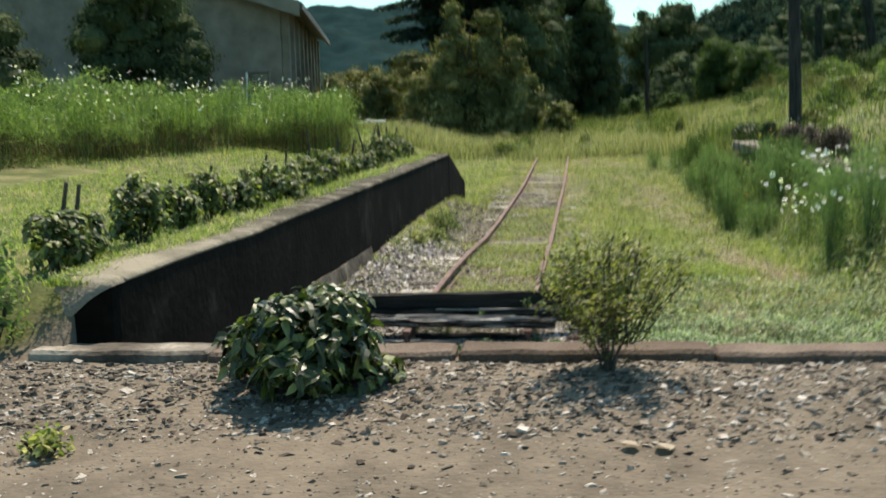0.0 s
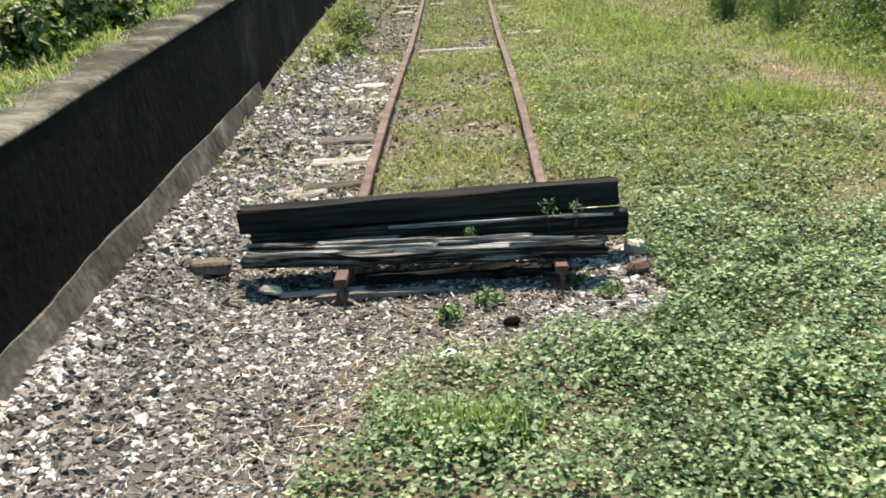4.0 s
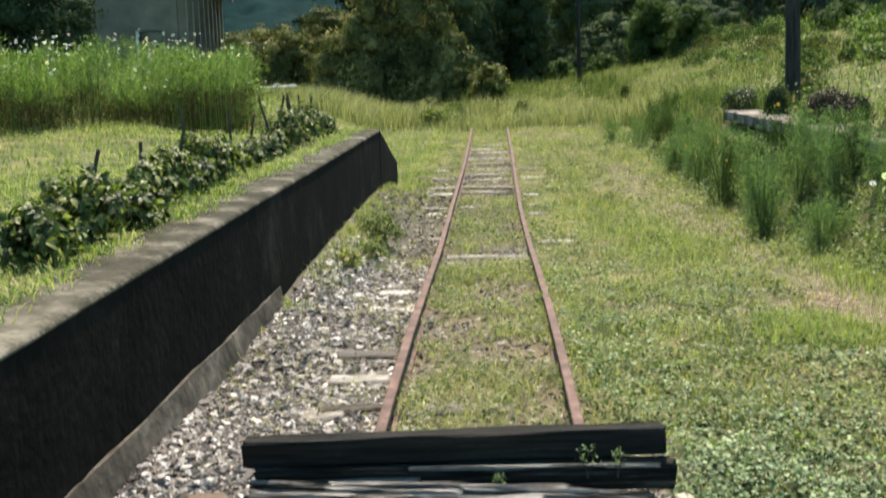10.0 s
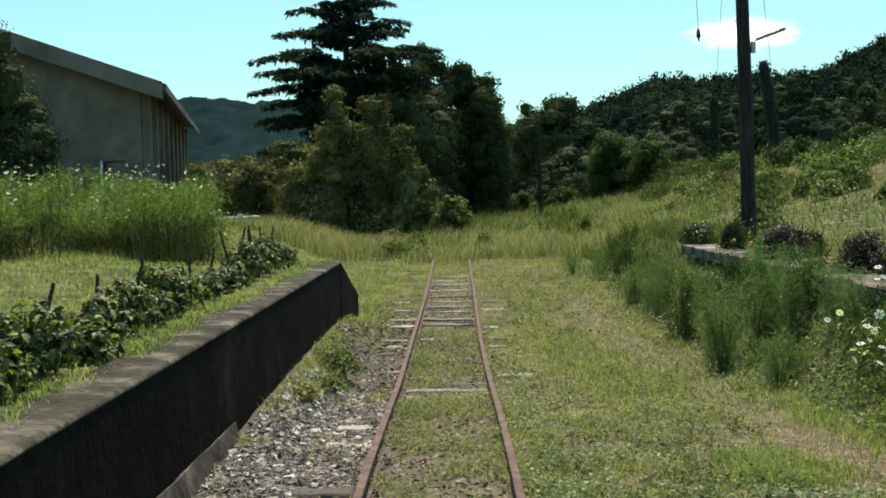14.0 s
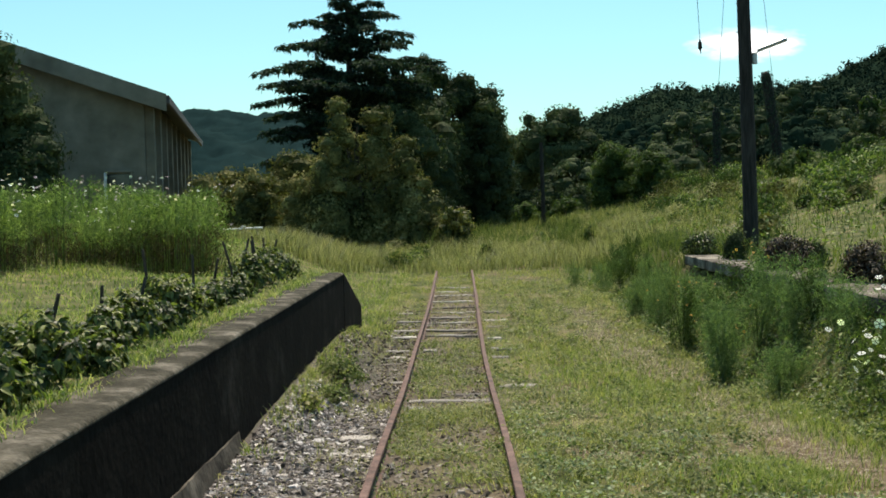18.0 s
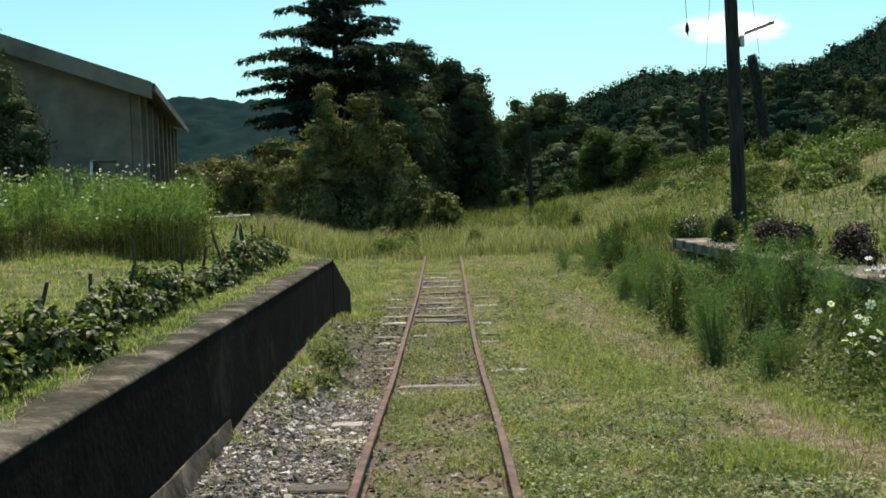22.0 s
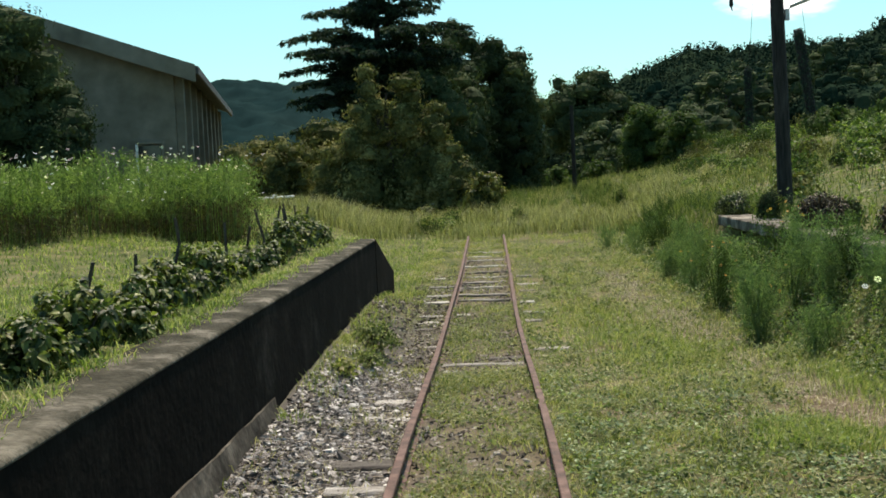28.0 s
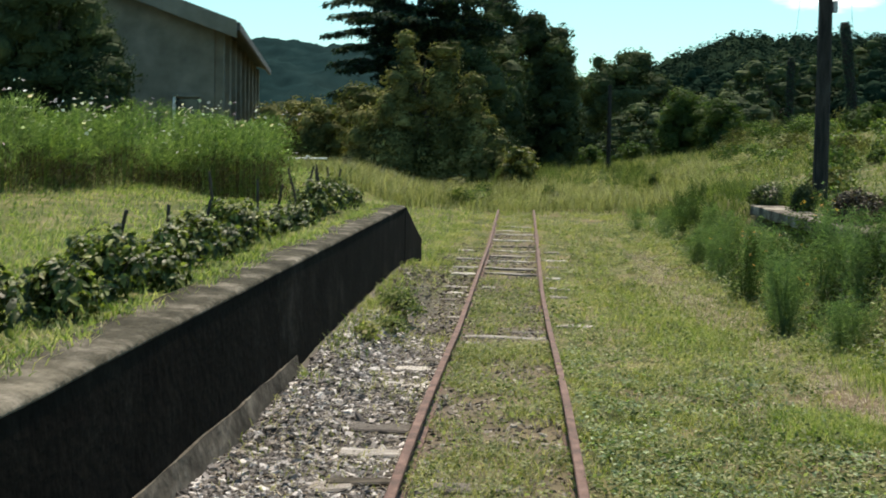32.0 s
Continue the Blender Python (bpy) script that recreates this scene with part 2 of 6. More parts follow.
M["edge_concrete"] = material("weathered_edge_concrete", [(0.05, 0.043, 0.035), (0.125, 0.11, 0.09), (0.29, 0.265, 0.22)], 2.2, 0.95, 0.8, 20, spec=0.08)
M["concrete_pale"] = material("bare_concrete", [(0.03, 0.026, 0.021), (0.085, 0.075, 0.061), (0.22, 0.195, 0.16)], 1.6, 0.92, 0.6, 14, spec=0.08, spread=(0.34, 0.7))
M["stone_cream"] = material("cream_stone", [(0.30, 0.26, 0.19), (0.45, 0.41, 0.33), (0.62, 0.58, 0.50)], 6, 0.9, 0.4, 60, spec=0.1)
M["kerb"] = material("kerb_stone", [(0.05, 0.036, 0.027), (0.105, 0.08, 0.062), (0.19, 0.155, 0.125)], 1.4, 0.92, 0.6, 50, objrand=0.2, spec=0.08, spread=(0.3, 0.7))
M["gravel"] = material("ballast_stone", [(0.034, 0.031, 0.028), (0.11, 0.099, 0.091), (0.235, 0.216, 0.202), (0.82, 0.785, 0.75)], 0.9, 0.85, 0.3, 60, island=True, spread=(0.2, 0.87), spec=0.16)
M["pebble"] = material("dusty_pebble", [(0.05, 0.042, 0.034), (0.125, 0.107, 0.086), (0.205, 0.18, 0.148), (0.46, 0.42, 0.37)], 1.2, 0.95, 0.3, 60, island=True, spread=(0.24, 0.86), spec=0.06)
M["clover"] = material("ground_cover_leaf", [(0.044, 0.08, 0.034), (0.135, 0.198, 0.09), (0.42, 0.48, 0.28)], 0.9, 0.55, 0.0, 30, island=True, translucent=0.36, spec=0.28, spread=(0.26, 0.76), single=0.55)
M["weed_leaf"] = material("weed_leaf", [(0.062, 0.082, 0.03), (0.15, 0.172, 0.072), (0.38, 0.375, 0.20)], 0.7, 0.6, 0.0, 30, island=True, translucent=0.40, spec=0.2, spread=(0.28, 0.74), single=0.45)
M["grass"] = material("grass_blade", [(0.098, 0.125, 0.036), (0.205, 0.22, 0.07), (0.37, 0.335, 0.155), (0.56, 0.455, 0.31)], 0.45, 0.6, 0.0, 20, island=True, translucent=0.45, spec=0.3, spread=(0.29, 0.70), single=0.4)
M["lawn"] = material("lawn_blade", [(0.09, 0.132, 0.033), (0.192, 0.235, 0.068), (0.345, 0.355, 0.138), (0.48, 0.41, 0.24)], 0.5, 0.6, 0.0, 20, island=True, translucent=0.45, spec=0.3, spread=(0.28, 0.78))
M["straw"] = material("dry_grass", [(0.20, 0.20, 0.08), (0.33, 0.30, 0.14), (0.46, 0.40, 0.23)], 0.5, 0.7, 0.0, 20, island=True, translucent=0.45)
M["dead_stalk"] = material("dead_stalk", [(0.12, 0.088, 0.058), (0.25, 0.20, 0.145), (0.46, 0.40, 0.31)], 0.5, 0.8, 0.0, 20, island=True, translucent=0.2)
M["cosmos"] = material("feathery_foliage", [(0.085, 0.12, 0.05), (0.17, 0.21, 0.09), (0.30, 0.345, 0.17)], 0.35, 0.7, 0.0, 20, island=True, translucent=0.52, spec=0.12, single=0.3)
M["cosmos_cool"] = material("cool_feathery_foliage", [(0.062, 0.10, 0.05), (0.135, 0.185, 0.09), (0.25, 0.305, 0.16)], 0.35, 0.7, 0.0, 20, island=True, translucent=0.5, spec=0.12, single=0.3)
M["cosmos_deep"] = material("deep_feathery_foliage", [(0.058, 0.09, 0.028), (0.115, 0.165, 0.048), (0.22, 0.27, 0.095)], 0.6, 0.6, 0.0, 20, island=True, translucent=0.5, spec=0.2)
# Brown lower leaves, with the shade at the bed's foot in their colour.
M["shaded_leaf"] = material("shaded_leaf", [(0.04, 0.036, 0.018), (0.075, 0.064, 0.034), (0.12, 0.10, 0.055)], 0.6, 0.8, 0.0, 20, island=True, translucent=0.3, spec=0.1)
# One hydrangea leaf in two tones: shade darkened in here, sunlit in hydrangea_row.
M["hydrangea"] = material("broad_leaf", [(0.017, 0.027, 0.008), (0.048, 0.067, 0.017), (0.19, 0.215, 0.06)], 1.5, 0.42, 0.0, 30, island=True, translucent=0.24, spec=0.42, spread=(0.32, 0.8))
M["hydrangea_row"] = material("sunlit_broad_leaf", [(0.03, 0.044, 0.013), (0.085, 0.108, 0.028), (0.27, 0.28, 0.085)], 1.5, 0.5, 0.0, 30, island=True, translucent=0.34, spec=0.3, spread=(0.3, 0.78))
M["shrub_light"] = material("small_leaf", [(0.06, 0.07, 0.018), (0.13, 0.135, 0.034), (0.25, 0.225, 0.075)], 1.5, 0.5, 0.0, 30, island=True, translucent=0.42)
M["leaf_dark"] = material("tree_leaf", [(0.026, 0.040, 0.020), (0.05, 0.068, 0.032), (0.11, 0.13, 0.056)], 0.5, 0.8, 0.0, 10, island=True, translucent=0.16, spec=0.06, single=0.08)
M["leaf_mid"] = material("sunlit_leaf", [(0.045, 0.052, 0.02), (0.125, 0.125, 0.045), (0.36, 0.32, 0.13)], 0.75, 0.8, 0.0, 10, island=True, translucent=0.18, spec=0.08, single=0.1, spread=(0.36, 0.66))
M["leaf_red"] = material("dark_red_leaf", [(0.022, 0.017, 0.013), (0.05, 0.034, 0.024), (0.12, 0.085, 0.05)], 0.5, 0.5, 0.0, 10, island=True, translucent=0.15, spec=0.3)
M["leaf_vine"] = material("vine_leaf", [(0.03, 0.05, 0.016), (0.065, 0.098, 0.029), (0.15, 0.18, 0.06)], 0.5, 0.7, 0.0, 10, island=True, translucent=0.28, spec=0.1, single=0.15)
M["needle"] = material("cedar_needle", [(0.018, 0.034, 0.024), (0.032, 0.054, 0.036), (0.06, 0.085, 0.05)], 0.4, 0.75, 0.0, 10, island=True, translucent=0.15, spec=0.08)
M["leaf_bank"] = material("bank_leaf", [(0.05, 0.08, 0.02), (0.105, 0.15, 0.038), (0.22, 0.26, 0.08)], 0.4, 0.55, 0.0, 10, island=True, translucent=0.35, spec=0.3)
M["bark"] = material("bark", [(0.03, 0.024, 0.018), (0.06, 0.05, 0.04), (0.10, 0.085, 0.07)], 4, 0.9, 0.8, 25, stretch=(6, 6, 1))
M["pole"] = material("creosoted_pole", [(0.012, 0.011, 0.010), (0.028, 0.025, 0.022), (0.05, 0.045, 0.04)], 3, 0.85, 0.5, 25, stretch=(6, 6, 0.6))
M["petal_white"] = material("white_petal", [(0.78, 0.77, 0.78), (0.88, 0.87, 0.87)], 3, 0.6, 0.0, translucent=0.4)
M["petal_pink"] = material("pink_petal", [(0.66, 0.44, 0.58), (0.84, 0.72, 0.80)], 3, 0.6, 0.0, island=True, translucent=0.55)
M["plaster"] = material("grey_plaster", [(0.185, 0.165, 0.13), (0.21, 0.19, 0.15), (0.24, 0.215, 0.175)], 0.3, 0.9, 0.03, 1.2, spec=0.1)
M["roof"] = material("grey_roof", [(0.05, 0.052, 0.055), (0.085, 0.086, 0.088)], 0.5, 0.7, 0.1, 8)
M["metal"] = material("galvanised_metal", [(0.35, 0.35, 0.34), (0.5, 0.5, 0.49)], 4, 0.5, 0.1, 30, metal=0.7)
M["white_paint"] = material("white_paint", [(0.7, 0.7, 0.7), (0.82, 0.82, 0.81)], 3, 0.4, 0.05, 30)
# leaf_far's tones, darkened for the crown self-shade that the smooth sheet lacks.
M["hill"] = material("shaded_far_woods", [(0.008, 0.0165, 0.012), (0.0135, 0.025, 0.016), (0.023, 0.037, 0.021)], 0.16, 0.95, 0.0, 0.9, spec=0.0)
# Distance haze is mixed in as blue-green, darkened for shaded crown sides.
M["hill_far"] = material("hazed_woods", [(0.0085, 0.021, 0.0225), (0.012, 0.0265, 0.0275), (0.017, 0.034, 0.034)], 0.02, 0.95, 0.0, 0.1, spec=0.0, spread=(0.3, 0.7))
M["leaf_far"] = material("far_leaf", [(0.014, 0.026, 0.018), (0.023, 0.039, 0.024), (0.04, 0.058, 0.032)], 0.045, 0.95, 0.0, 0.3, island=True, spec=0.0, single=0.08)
M["glass"] = material("dark_glass", [(0.02, 0.022, 0.025), (0.03, 0.032, 0.035)], 1, 0.08, 0.0, spec=0.6)


# ---- ground ----
def ease(a, b, x):
    t = np.clip((np.asarray(x, float) - a) / (b - a), 0, 1)
    return t * t * (3 - 2 * t)


RAIL_Y = [4.9, 7.0, 8.8, 10.2, 12.0, 14.3, 17.7, 21.5, 27.0, 31.0, 36.0, 46.0]
RAIL_Z = [0.10, 0.13, 0.12, 0.08, 0.01, -0.09, -0.15, -0.15, -0.10, 0.00, 0.13, 0.35]


def rail_z(y):
    return np.interp(y, RAIL_Y, RAIL_Z)


def lump(x, y, s, a):
    return a * (np.sin(x * s + 1.3 * np.sin(y * s * 0.7)) * np.cos(y * s * 0.9 + 0.8 * np.sin(x * s * 1.3)))


EDGE_L, EDGE_R, PLAT = -1.74, 4.55, 1.10


WALL_Y = [3.0, 5.0, 6.0, 7.5, 9.8, 11.6, 15.0, 18.5, 22.0]
WALL_Z = [0.20, 0.17, 0.165, 0.12, 0.16, 0.21, 0.22, 0.20, 0.0]


def terrace_z(y):
    """Height of the dirt terrace before the kerb."""
    return 0.735 - 0.13 * ease(0.6, -0.6, y) - 0.10 * ease(-0.6, -3.0, y)


def ground_z(x, y):
    """Height of the ground sheet."""
    x, y = np.asarray(x, float), np.asarray(y, float)
    base = rail_z(y) - 0.13
    base = base + (np.interp(y, WALL_Y, WALL_Z) - base) * ease(-1.05, -1.72, x) * ease(24, 19.5, y) + 0.05 * ease(1.5, 4.0, x)
    base = base + ease(40, 80, y) * 0.5
    # raised land on both sides
    left = PLAT - 0.02 + 0.25 * ease(-4, -9, x)
    ramp = PLAT + 0.02 - (PLAT - base - 0.05) * np.clip((y - 19.3) / 3.6, 0, 1)
    left = np.where(x > -3.2, np.minimum(left, ramp), left + (np.minimum(left, ramp) - left) * ease(-6.5, -3.2, x))
    lw = np.where(y < 22.8, (x < EDGE_L - 0.2) * 1.0, ease(-1.9, -3.6, x))
    lw = lw * ease(60, 36, y)
    z = base * (1 - lw) + left * lw
    right = PLAT - 0.05 + 0.4 * ease(6.5, 9, x) + ease(8.5, 15, x) * 1.7 * ease(16, 40, y) + ease(14, 60, x) * 6.0
    rw = np.where(y < 30, ease(3.75, 5.0, x), ease(4.0, 6.5 + 0.03 * (y - 30), x)) * ease(3, 7, y + 0 * x)
    rw = np.where((y < 7) & (x > EDGE_R), ease(3.5, 7, y), rw)
    z = np.where(x > 3.5, z * (1 - rw) + right * rw, z)
    z = z - 0.2 * ease(4.5, 4.62, x) * ease(5.4, 5.2, x) * (y < 23.6) * (y > 6.5)
    # the terrace where the camera comes from
    z = np.where(y < 1.0, terrace_z(y), z)
    z = np.where((y < 2.8) & (x < EDGE_L - 0.2), terrace_z(y) + (PLAT - 0.02 - terrace_z(y)) * ease(0.86, 1.42, y - 0.5 * ease(-2.1, -3.4, x)), z)
    z = z + lump(x, y, 1.7, 0.012) + lump(x + 3, y, 5.1, 0.006)
    return z


def graded(lo, hi, dense_lo, dense_hi, step, grow=1.12):
    mid = list(np.arange(dense_lo, dense_hi + 1e-6, step))
    a, s = dense_hi, step
    while a < hi:
        s *= grow
        a += s
        mid.append(a)
    a, s = dense_lo, step
    while a > lo:
        s *= grow
        a -= s
        mid.insert(0, a)
    return np.array(mid)


def ground_colour(N, L, co, col):
    """Grass, gravel, dirt and dry patches by their place on the plan."""
    sep = N.new("ShaderNodeSeparateXYZ")
    L.new(co.outputs["Object"], sep.inputs[0])
    nz = N.new("ShaderNodeTexNoise")
    nz.inputs["Scale"].default_value, nz.inputs["Detail"].default_value = 1.1, 5
    L.new(co.outputs["Object"], nz.inputs["Vector"])

    def maths(op, a, b, c=None):
        q = N.new("ShaderNodeMath")
        q.operation = op
        for i, v in enumerate((a, b, c)):
            if v is None:
                continue
            if isinstance(v, (int, float)):
                q.inputs[i].default_value = v
            else:
                L.new(v, q.inputs[i])
        return q.outputs[0]

    def band(v, a, b):
        q = N.new("ShaderNodeMapRange")
        q.interpolation_type = "SMOOTHSTEP"
        q.inputs["From Min"].default_value, q.inputs["From Max"].default_value = a, b
        L.new(v, q.inputs["Value"])
        return q.outputs["Result"]
    wob = maths("MULTIPLY_ADD", nz.outputs["Fac"], 1.6, -0.8)
    xw, yw = maths("ADD", sep.outputs["X"], wob), maths("ADD", sep.outputs["Y"], wob)

    def blend(colour, fac, value):
        q = N.new("ShaderNodeMix")
        q.data_type = "RGBA"
        L.new(fac, q.inputs[0])
        L.new(colour, q.inputs[6])
        q.inputs[7].default_value = (*value, 1)
        return q.outputs[2]
    # gravel bed between the wall and the left rail, and round the rail ends
    g = maths("MULTIPLY", band(xw, -0.1, -0.6), band(yw, 22, 15))
    g = maths("MULTIPLY", g, band(sep.outputs["X"], -1.8, -1.7))
    g2 = maths("MULTIPLY", band(xw, 1.1, 0.7), band(yw, 6.6, 5.6))
    g = maths("MAXIMUM", g, maths("MULTIPLY", g2, band(sep.outputs["X"], -1.8, -1.7)))
    col = blend(col, g, (0.085, 0.077, 0.069))
    # darker ground colour under the ground cover
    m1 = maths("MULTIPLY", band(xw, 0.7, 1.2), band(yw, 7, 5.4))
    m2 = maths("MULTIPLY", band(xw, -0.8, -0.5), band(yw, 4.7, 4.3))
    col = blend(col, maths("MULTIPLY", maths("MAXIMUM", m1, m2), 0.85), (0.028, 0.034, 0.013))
    # stony soil between the rails
    rb = maths("MULTIPLY", maths("MULTIPLY", band(sep.outputs["X"], -0.75, -0.55), band(sep.outputs["X"], 0.75, 0.55)), band(sep.outputs["Y"], 33, 29))
    col = blend(col, maths("MULTIPLY", rb, 0.75), (0.12, 0.095, 0.07))
    # worn earth in the grass beside the track
    e = maths("MULTIPLY", band(xw, 2.3, 2.8), band(xw, 3.8, 3.4))
    e = maths("MULTIPLY", e, maths("MULTIPLY", band(yw, 7.6, 8.4), band(yw, 11.2, 10.4)))
    col = blend(col, maths("MULTIPLY", e, 0.85), (0.15, 0.105, 0.07))
    n3 = N.new("ShaderNodeTexNoise")
    n3.inputs["Scale"].default_value, n3.inputs["Detail"].default_value = 0.55, 6
    L.new(co.outputs["Object"], n3.inputs["Vector"])
    w = maths("MULTIPLY", band(n3.outputs["Fac"], 0.52, 0.62), maths("MULTIPLY", band(xw, 0.8, 1.6), band(xw, 4.2, 3.4)))
    col = blend(col, maths("MULTIPLY", w, 0.85), (0.13, 0.098, 0.062))
    d = band(yw, 1.2, 0.9)
    col = blend(col, d, (0.15, 0.125, 0.094))
    n4 = N.new("ShaderNodeTexNoise")
    n4.inputs["Scale"].default_value, n4.inputs["Detail"].default_value, n4.inputs["Roughness"].default_value = 1.3, 12, 0.75
    L.new(co.outputs["Object"], n4.inputs["Vector"])
    return blend(col, maths("MULTIPLY", maths("MULTIPLY", band(n4.outputs["Fac"], 0.34, 0.72), d), 0.9), (0.06, 0.049, 0.037))


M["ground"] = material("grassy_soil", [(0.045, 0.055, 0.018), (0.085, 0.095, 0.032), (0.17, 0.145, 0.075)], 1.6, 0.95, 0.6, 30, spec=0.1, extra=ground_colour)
gx = graded(-1500, 1500, -4.0, 6.0, 0.14)
gy = graded(-120, 3000, -4.0, 22.0, 0.14)
gx = np.unique(np.concatenate([gx, [EDGE_L - 0.21, EDGE_L - 0.19, EDGE_R, EDGE_R + 0.1]]))
gy = np.unique(np.concatenate([gy, [0.99, 1.01, 19.24, 19.26]]))
X, Y = np.meshgrid(gx, gy)
Z = ground_z(X, Y)
nx, ny = len(gx), len(gy)
ii = np.arange(nx * ny).reshape(ny, nx)
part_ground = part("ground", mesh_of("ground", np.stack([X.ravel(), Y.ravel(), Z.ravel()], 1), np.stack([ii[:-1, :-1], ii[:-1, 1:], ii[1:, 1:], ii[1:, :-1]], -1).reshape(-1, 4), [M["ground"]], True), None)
tagged(part_ground, "grassy disused rail yard with gravel and bare dirt", "ground", kind="structure")


# ---- side platform wall ----
def bare_end(N, L, co, col):
    """Paler, scuffed concrete towards the trodden near end."""
    sep = N.new("ShaderNodeSeparateXYZ")
    L.new(co.outputs["Object"], sep.inputs[0])
    nz = N.new("ShaderNodeTexNoise")
    nz.inputs["Scale"].default_value, nz.inputs["Detail"].default_value = 2.4, 6
    L.new(co.outputs["Object"], nz.inputs["Vector"])
    add = N.new("ShaderNodeMath")
    add.operation = "MULTIPLY_ADD"
    add.inputs[1].default_value = 7.0
    L.new(nz.outputs["Fac"], add.inputs[0])
    L.new(sep.outputs["Y"], add.inputs[2])
    fac = N.new("ShaderNodeMapRange")
    fac.inputs["From Min"].default_value, fac.inputs["From Max"].default_value = 8.6, 5.2
    fac.inputs["To Max"].default_value = 0.8
    L.new(add.outputs[0], fac.inputs["Value"])
    q = N.new("ShaderNodeMix")
    q.data_type = "RGBA"
    L.new(fac.outputs["Result"], q.inputs[0])
    L.new(col, q.inputs[6])
    q.inputs[7].default_value = (0.24, 0.215, 0.165, 1)
    return q.outputs[2]


M["coping"] = material("mossy_concrete", [(0.02, 0.02, 0.014), (0.062, 0.057, 0.043), (0.21, 0.19, 0.155)], 3.0, 0.95, 0.9, 30, spec=0.06, spread=(0.3, 0.72), extra=bare_end)


def prism(profile, ys, lean=None):
    """A bar whose cross-section (x, z) runs along y; lean(y) shifts it."""
    k = len(profile)
    vs = [(x + (lean(y)[0] if lean else 0), y, z + (lean(y)[1] if lean else 0)) for y in ys for x, z in profile]
    fs = [(i * k + a, i * k + (a + 1) % k, (i + 1) * k + (a + 1) % k, (i + 1) * k + a) for i in range(len(ys) - 1) for a in range(k)]
    bm = bmesh.new()
    bv = [bm.verts.new(v) for v in vs]
    for f in fs:
        bm.faces.new([bv[i] for i in f])
    bm.faces.new(bv[:k])
    bm.faces.new(bv[-k:][::-1])
    bmesh.ops.recalc_face_normals(bm, faces=bm.faces)
    return bm


def wavy(bm, amount, scale, seed=0.0):
    for v in bm.verts:
        v.co += amount * noise.noise_vector(v.co * scale + Vector((seed, seed * 2, 3)))
    return bm


platform_wall = thing("platform_wall", pose(0, 0, 0), "low stained concrete platform wall, face blackened for shade, with a pale worn coping", "wall", kind="structure")
wall_y = list(np.arange(1.40, 19.3, 0.14)) + [19.3]


def near_rise(y):
    return 0.0, 0.035 * ease(4.5, 2.2, y)


def end_ramp(y):
    return 0.0, -0.80 * max(0.0, (y - 19.3) / 3.3)


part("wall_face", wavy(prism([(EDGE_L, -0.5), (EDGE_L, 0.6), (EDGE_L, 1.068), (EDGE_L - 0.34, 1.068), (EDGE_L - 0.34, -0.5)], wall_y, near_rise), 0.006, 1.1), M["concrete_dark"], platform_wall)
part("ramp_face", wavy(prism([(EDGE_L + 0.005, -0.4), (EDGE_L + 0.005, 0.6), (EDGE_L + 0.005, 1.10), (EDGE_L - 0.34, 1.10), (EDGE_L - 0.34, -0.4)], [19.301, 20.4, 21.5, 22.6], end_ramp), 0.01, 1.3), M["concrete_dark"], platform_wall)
lip = [(EDGE_L + 0.004 - 0.038 * (1 - math.cos(a)), 1.072 + 0.036 * math.sin(a)) for a in np.linspace(0, math.pi / 2, 6)]
coping = part("coping", wavy(prism([(EDGE_L - 0.01, 1.066)] + lip + [(EDGE_L - 0.2, 1.118), (EDGE_L - 0.36, 1.12), (EDGE_L - 0.36, 1.066)], wall_y, near_rise), 0.006, 1.1), M["coping"], platform_wall, "pale worn concrete coping")
for f in coping.data.polygons:
    f.use_smooth = abs(f.normal.y) < 0.5
part("footing", wavy(prism([(EDGE_L + 0.075, -0.5), (EDGE_L + 0.07, 0.08), (EDGE_L + 0.045, 0.20), (EDGE_L + 0.012, 0.335), (EDGE_L - 0.1, 0.35), (EDGE_L - 0.1, -0.5)], list(np.arange(1.5, 10.0, 0.12)), lambda y: (0.006 * math.sin(5 * y), 0.018 * noise.noise(Vector((0, y * 1.1, 0))) + 0.010 * noise.noise(Vector((3, y * 5.1, 0))) - 0.011 * max(0.0, y - 5.5))), 0.008, 4.6), M["concrete_pale"], platform_wall, "pale bare concrete footing")
# rounded near end of the platform: dark end face under a pale sloping strip
bm = bmesh.new()
arc = [(EDGE_L + 0.001, 1.45, 1.118), (EDGE_L, 1.36, 1.118), (EDGE_L - 0.012, 1.28, 1.115), (EDGE_L - 0.05, 1.225, 1.095), (EDGE_L - 0.12, 1.195, 1.05), (EDGE_L - 0.21, 1.178, 0.97), (EDGE_L - 0.30, 1.168, 0.88), (EDGE_L - 0.40, 1.16, 0.74)]
hi = [bm.verts.new(p) for p in arc]
lo = [bm.verts.new((p[0], p[1], -0.3)) for p in arc]
for i in range(len(arc) - 1):
    bm.faces.new((lo[i], lo[i + 1], hi[i + 1], hi[i]))
bmesh.ops.recalc_face_normals(bm, faces=bm.faces)
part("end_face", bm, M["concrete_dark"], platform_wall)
bm = bmesh.new()
inner = [(-0.36, 0.0), (-0.36, 0.05), (-0.36, 0.10), (-0.35, 0.15), (-0.33, 0.2), (-0.31, 0.22), (-0.29, 0.22), (-0.27, 0.22)]
rows = []
for (x, y, z), (dx, dy) in zip(arc, inner):
    rows.append([bm.verts.new((x + dx * u + 0.004, y + dy * u - 0.004, z + dz)) for u, dz in ((0, -0.012), (0.02, 0.012), (0.08, 0.03), (0.2, 0.036), (0.5, 0.036), (0.85, 0.03), (1.0, 0.0), (1.06, -0.2))])
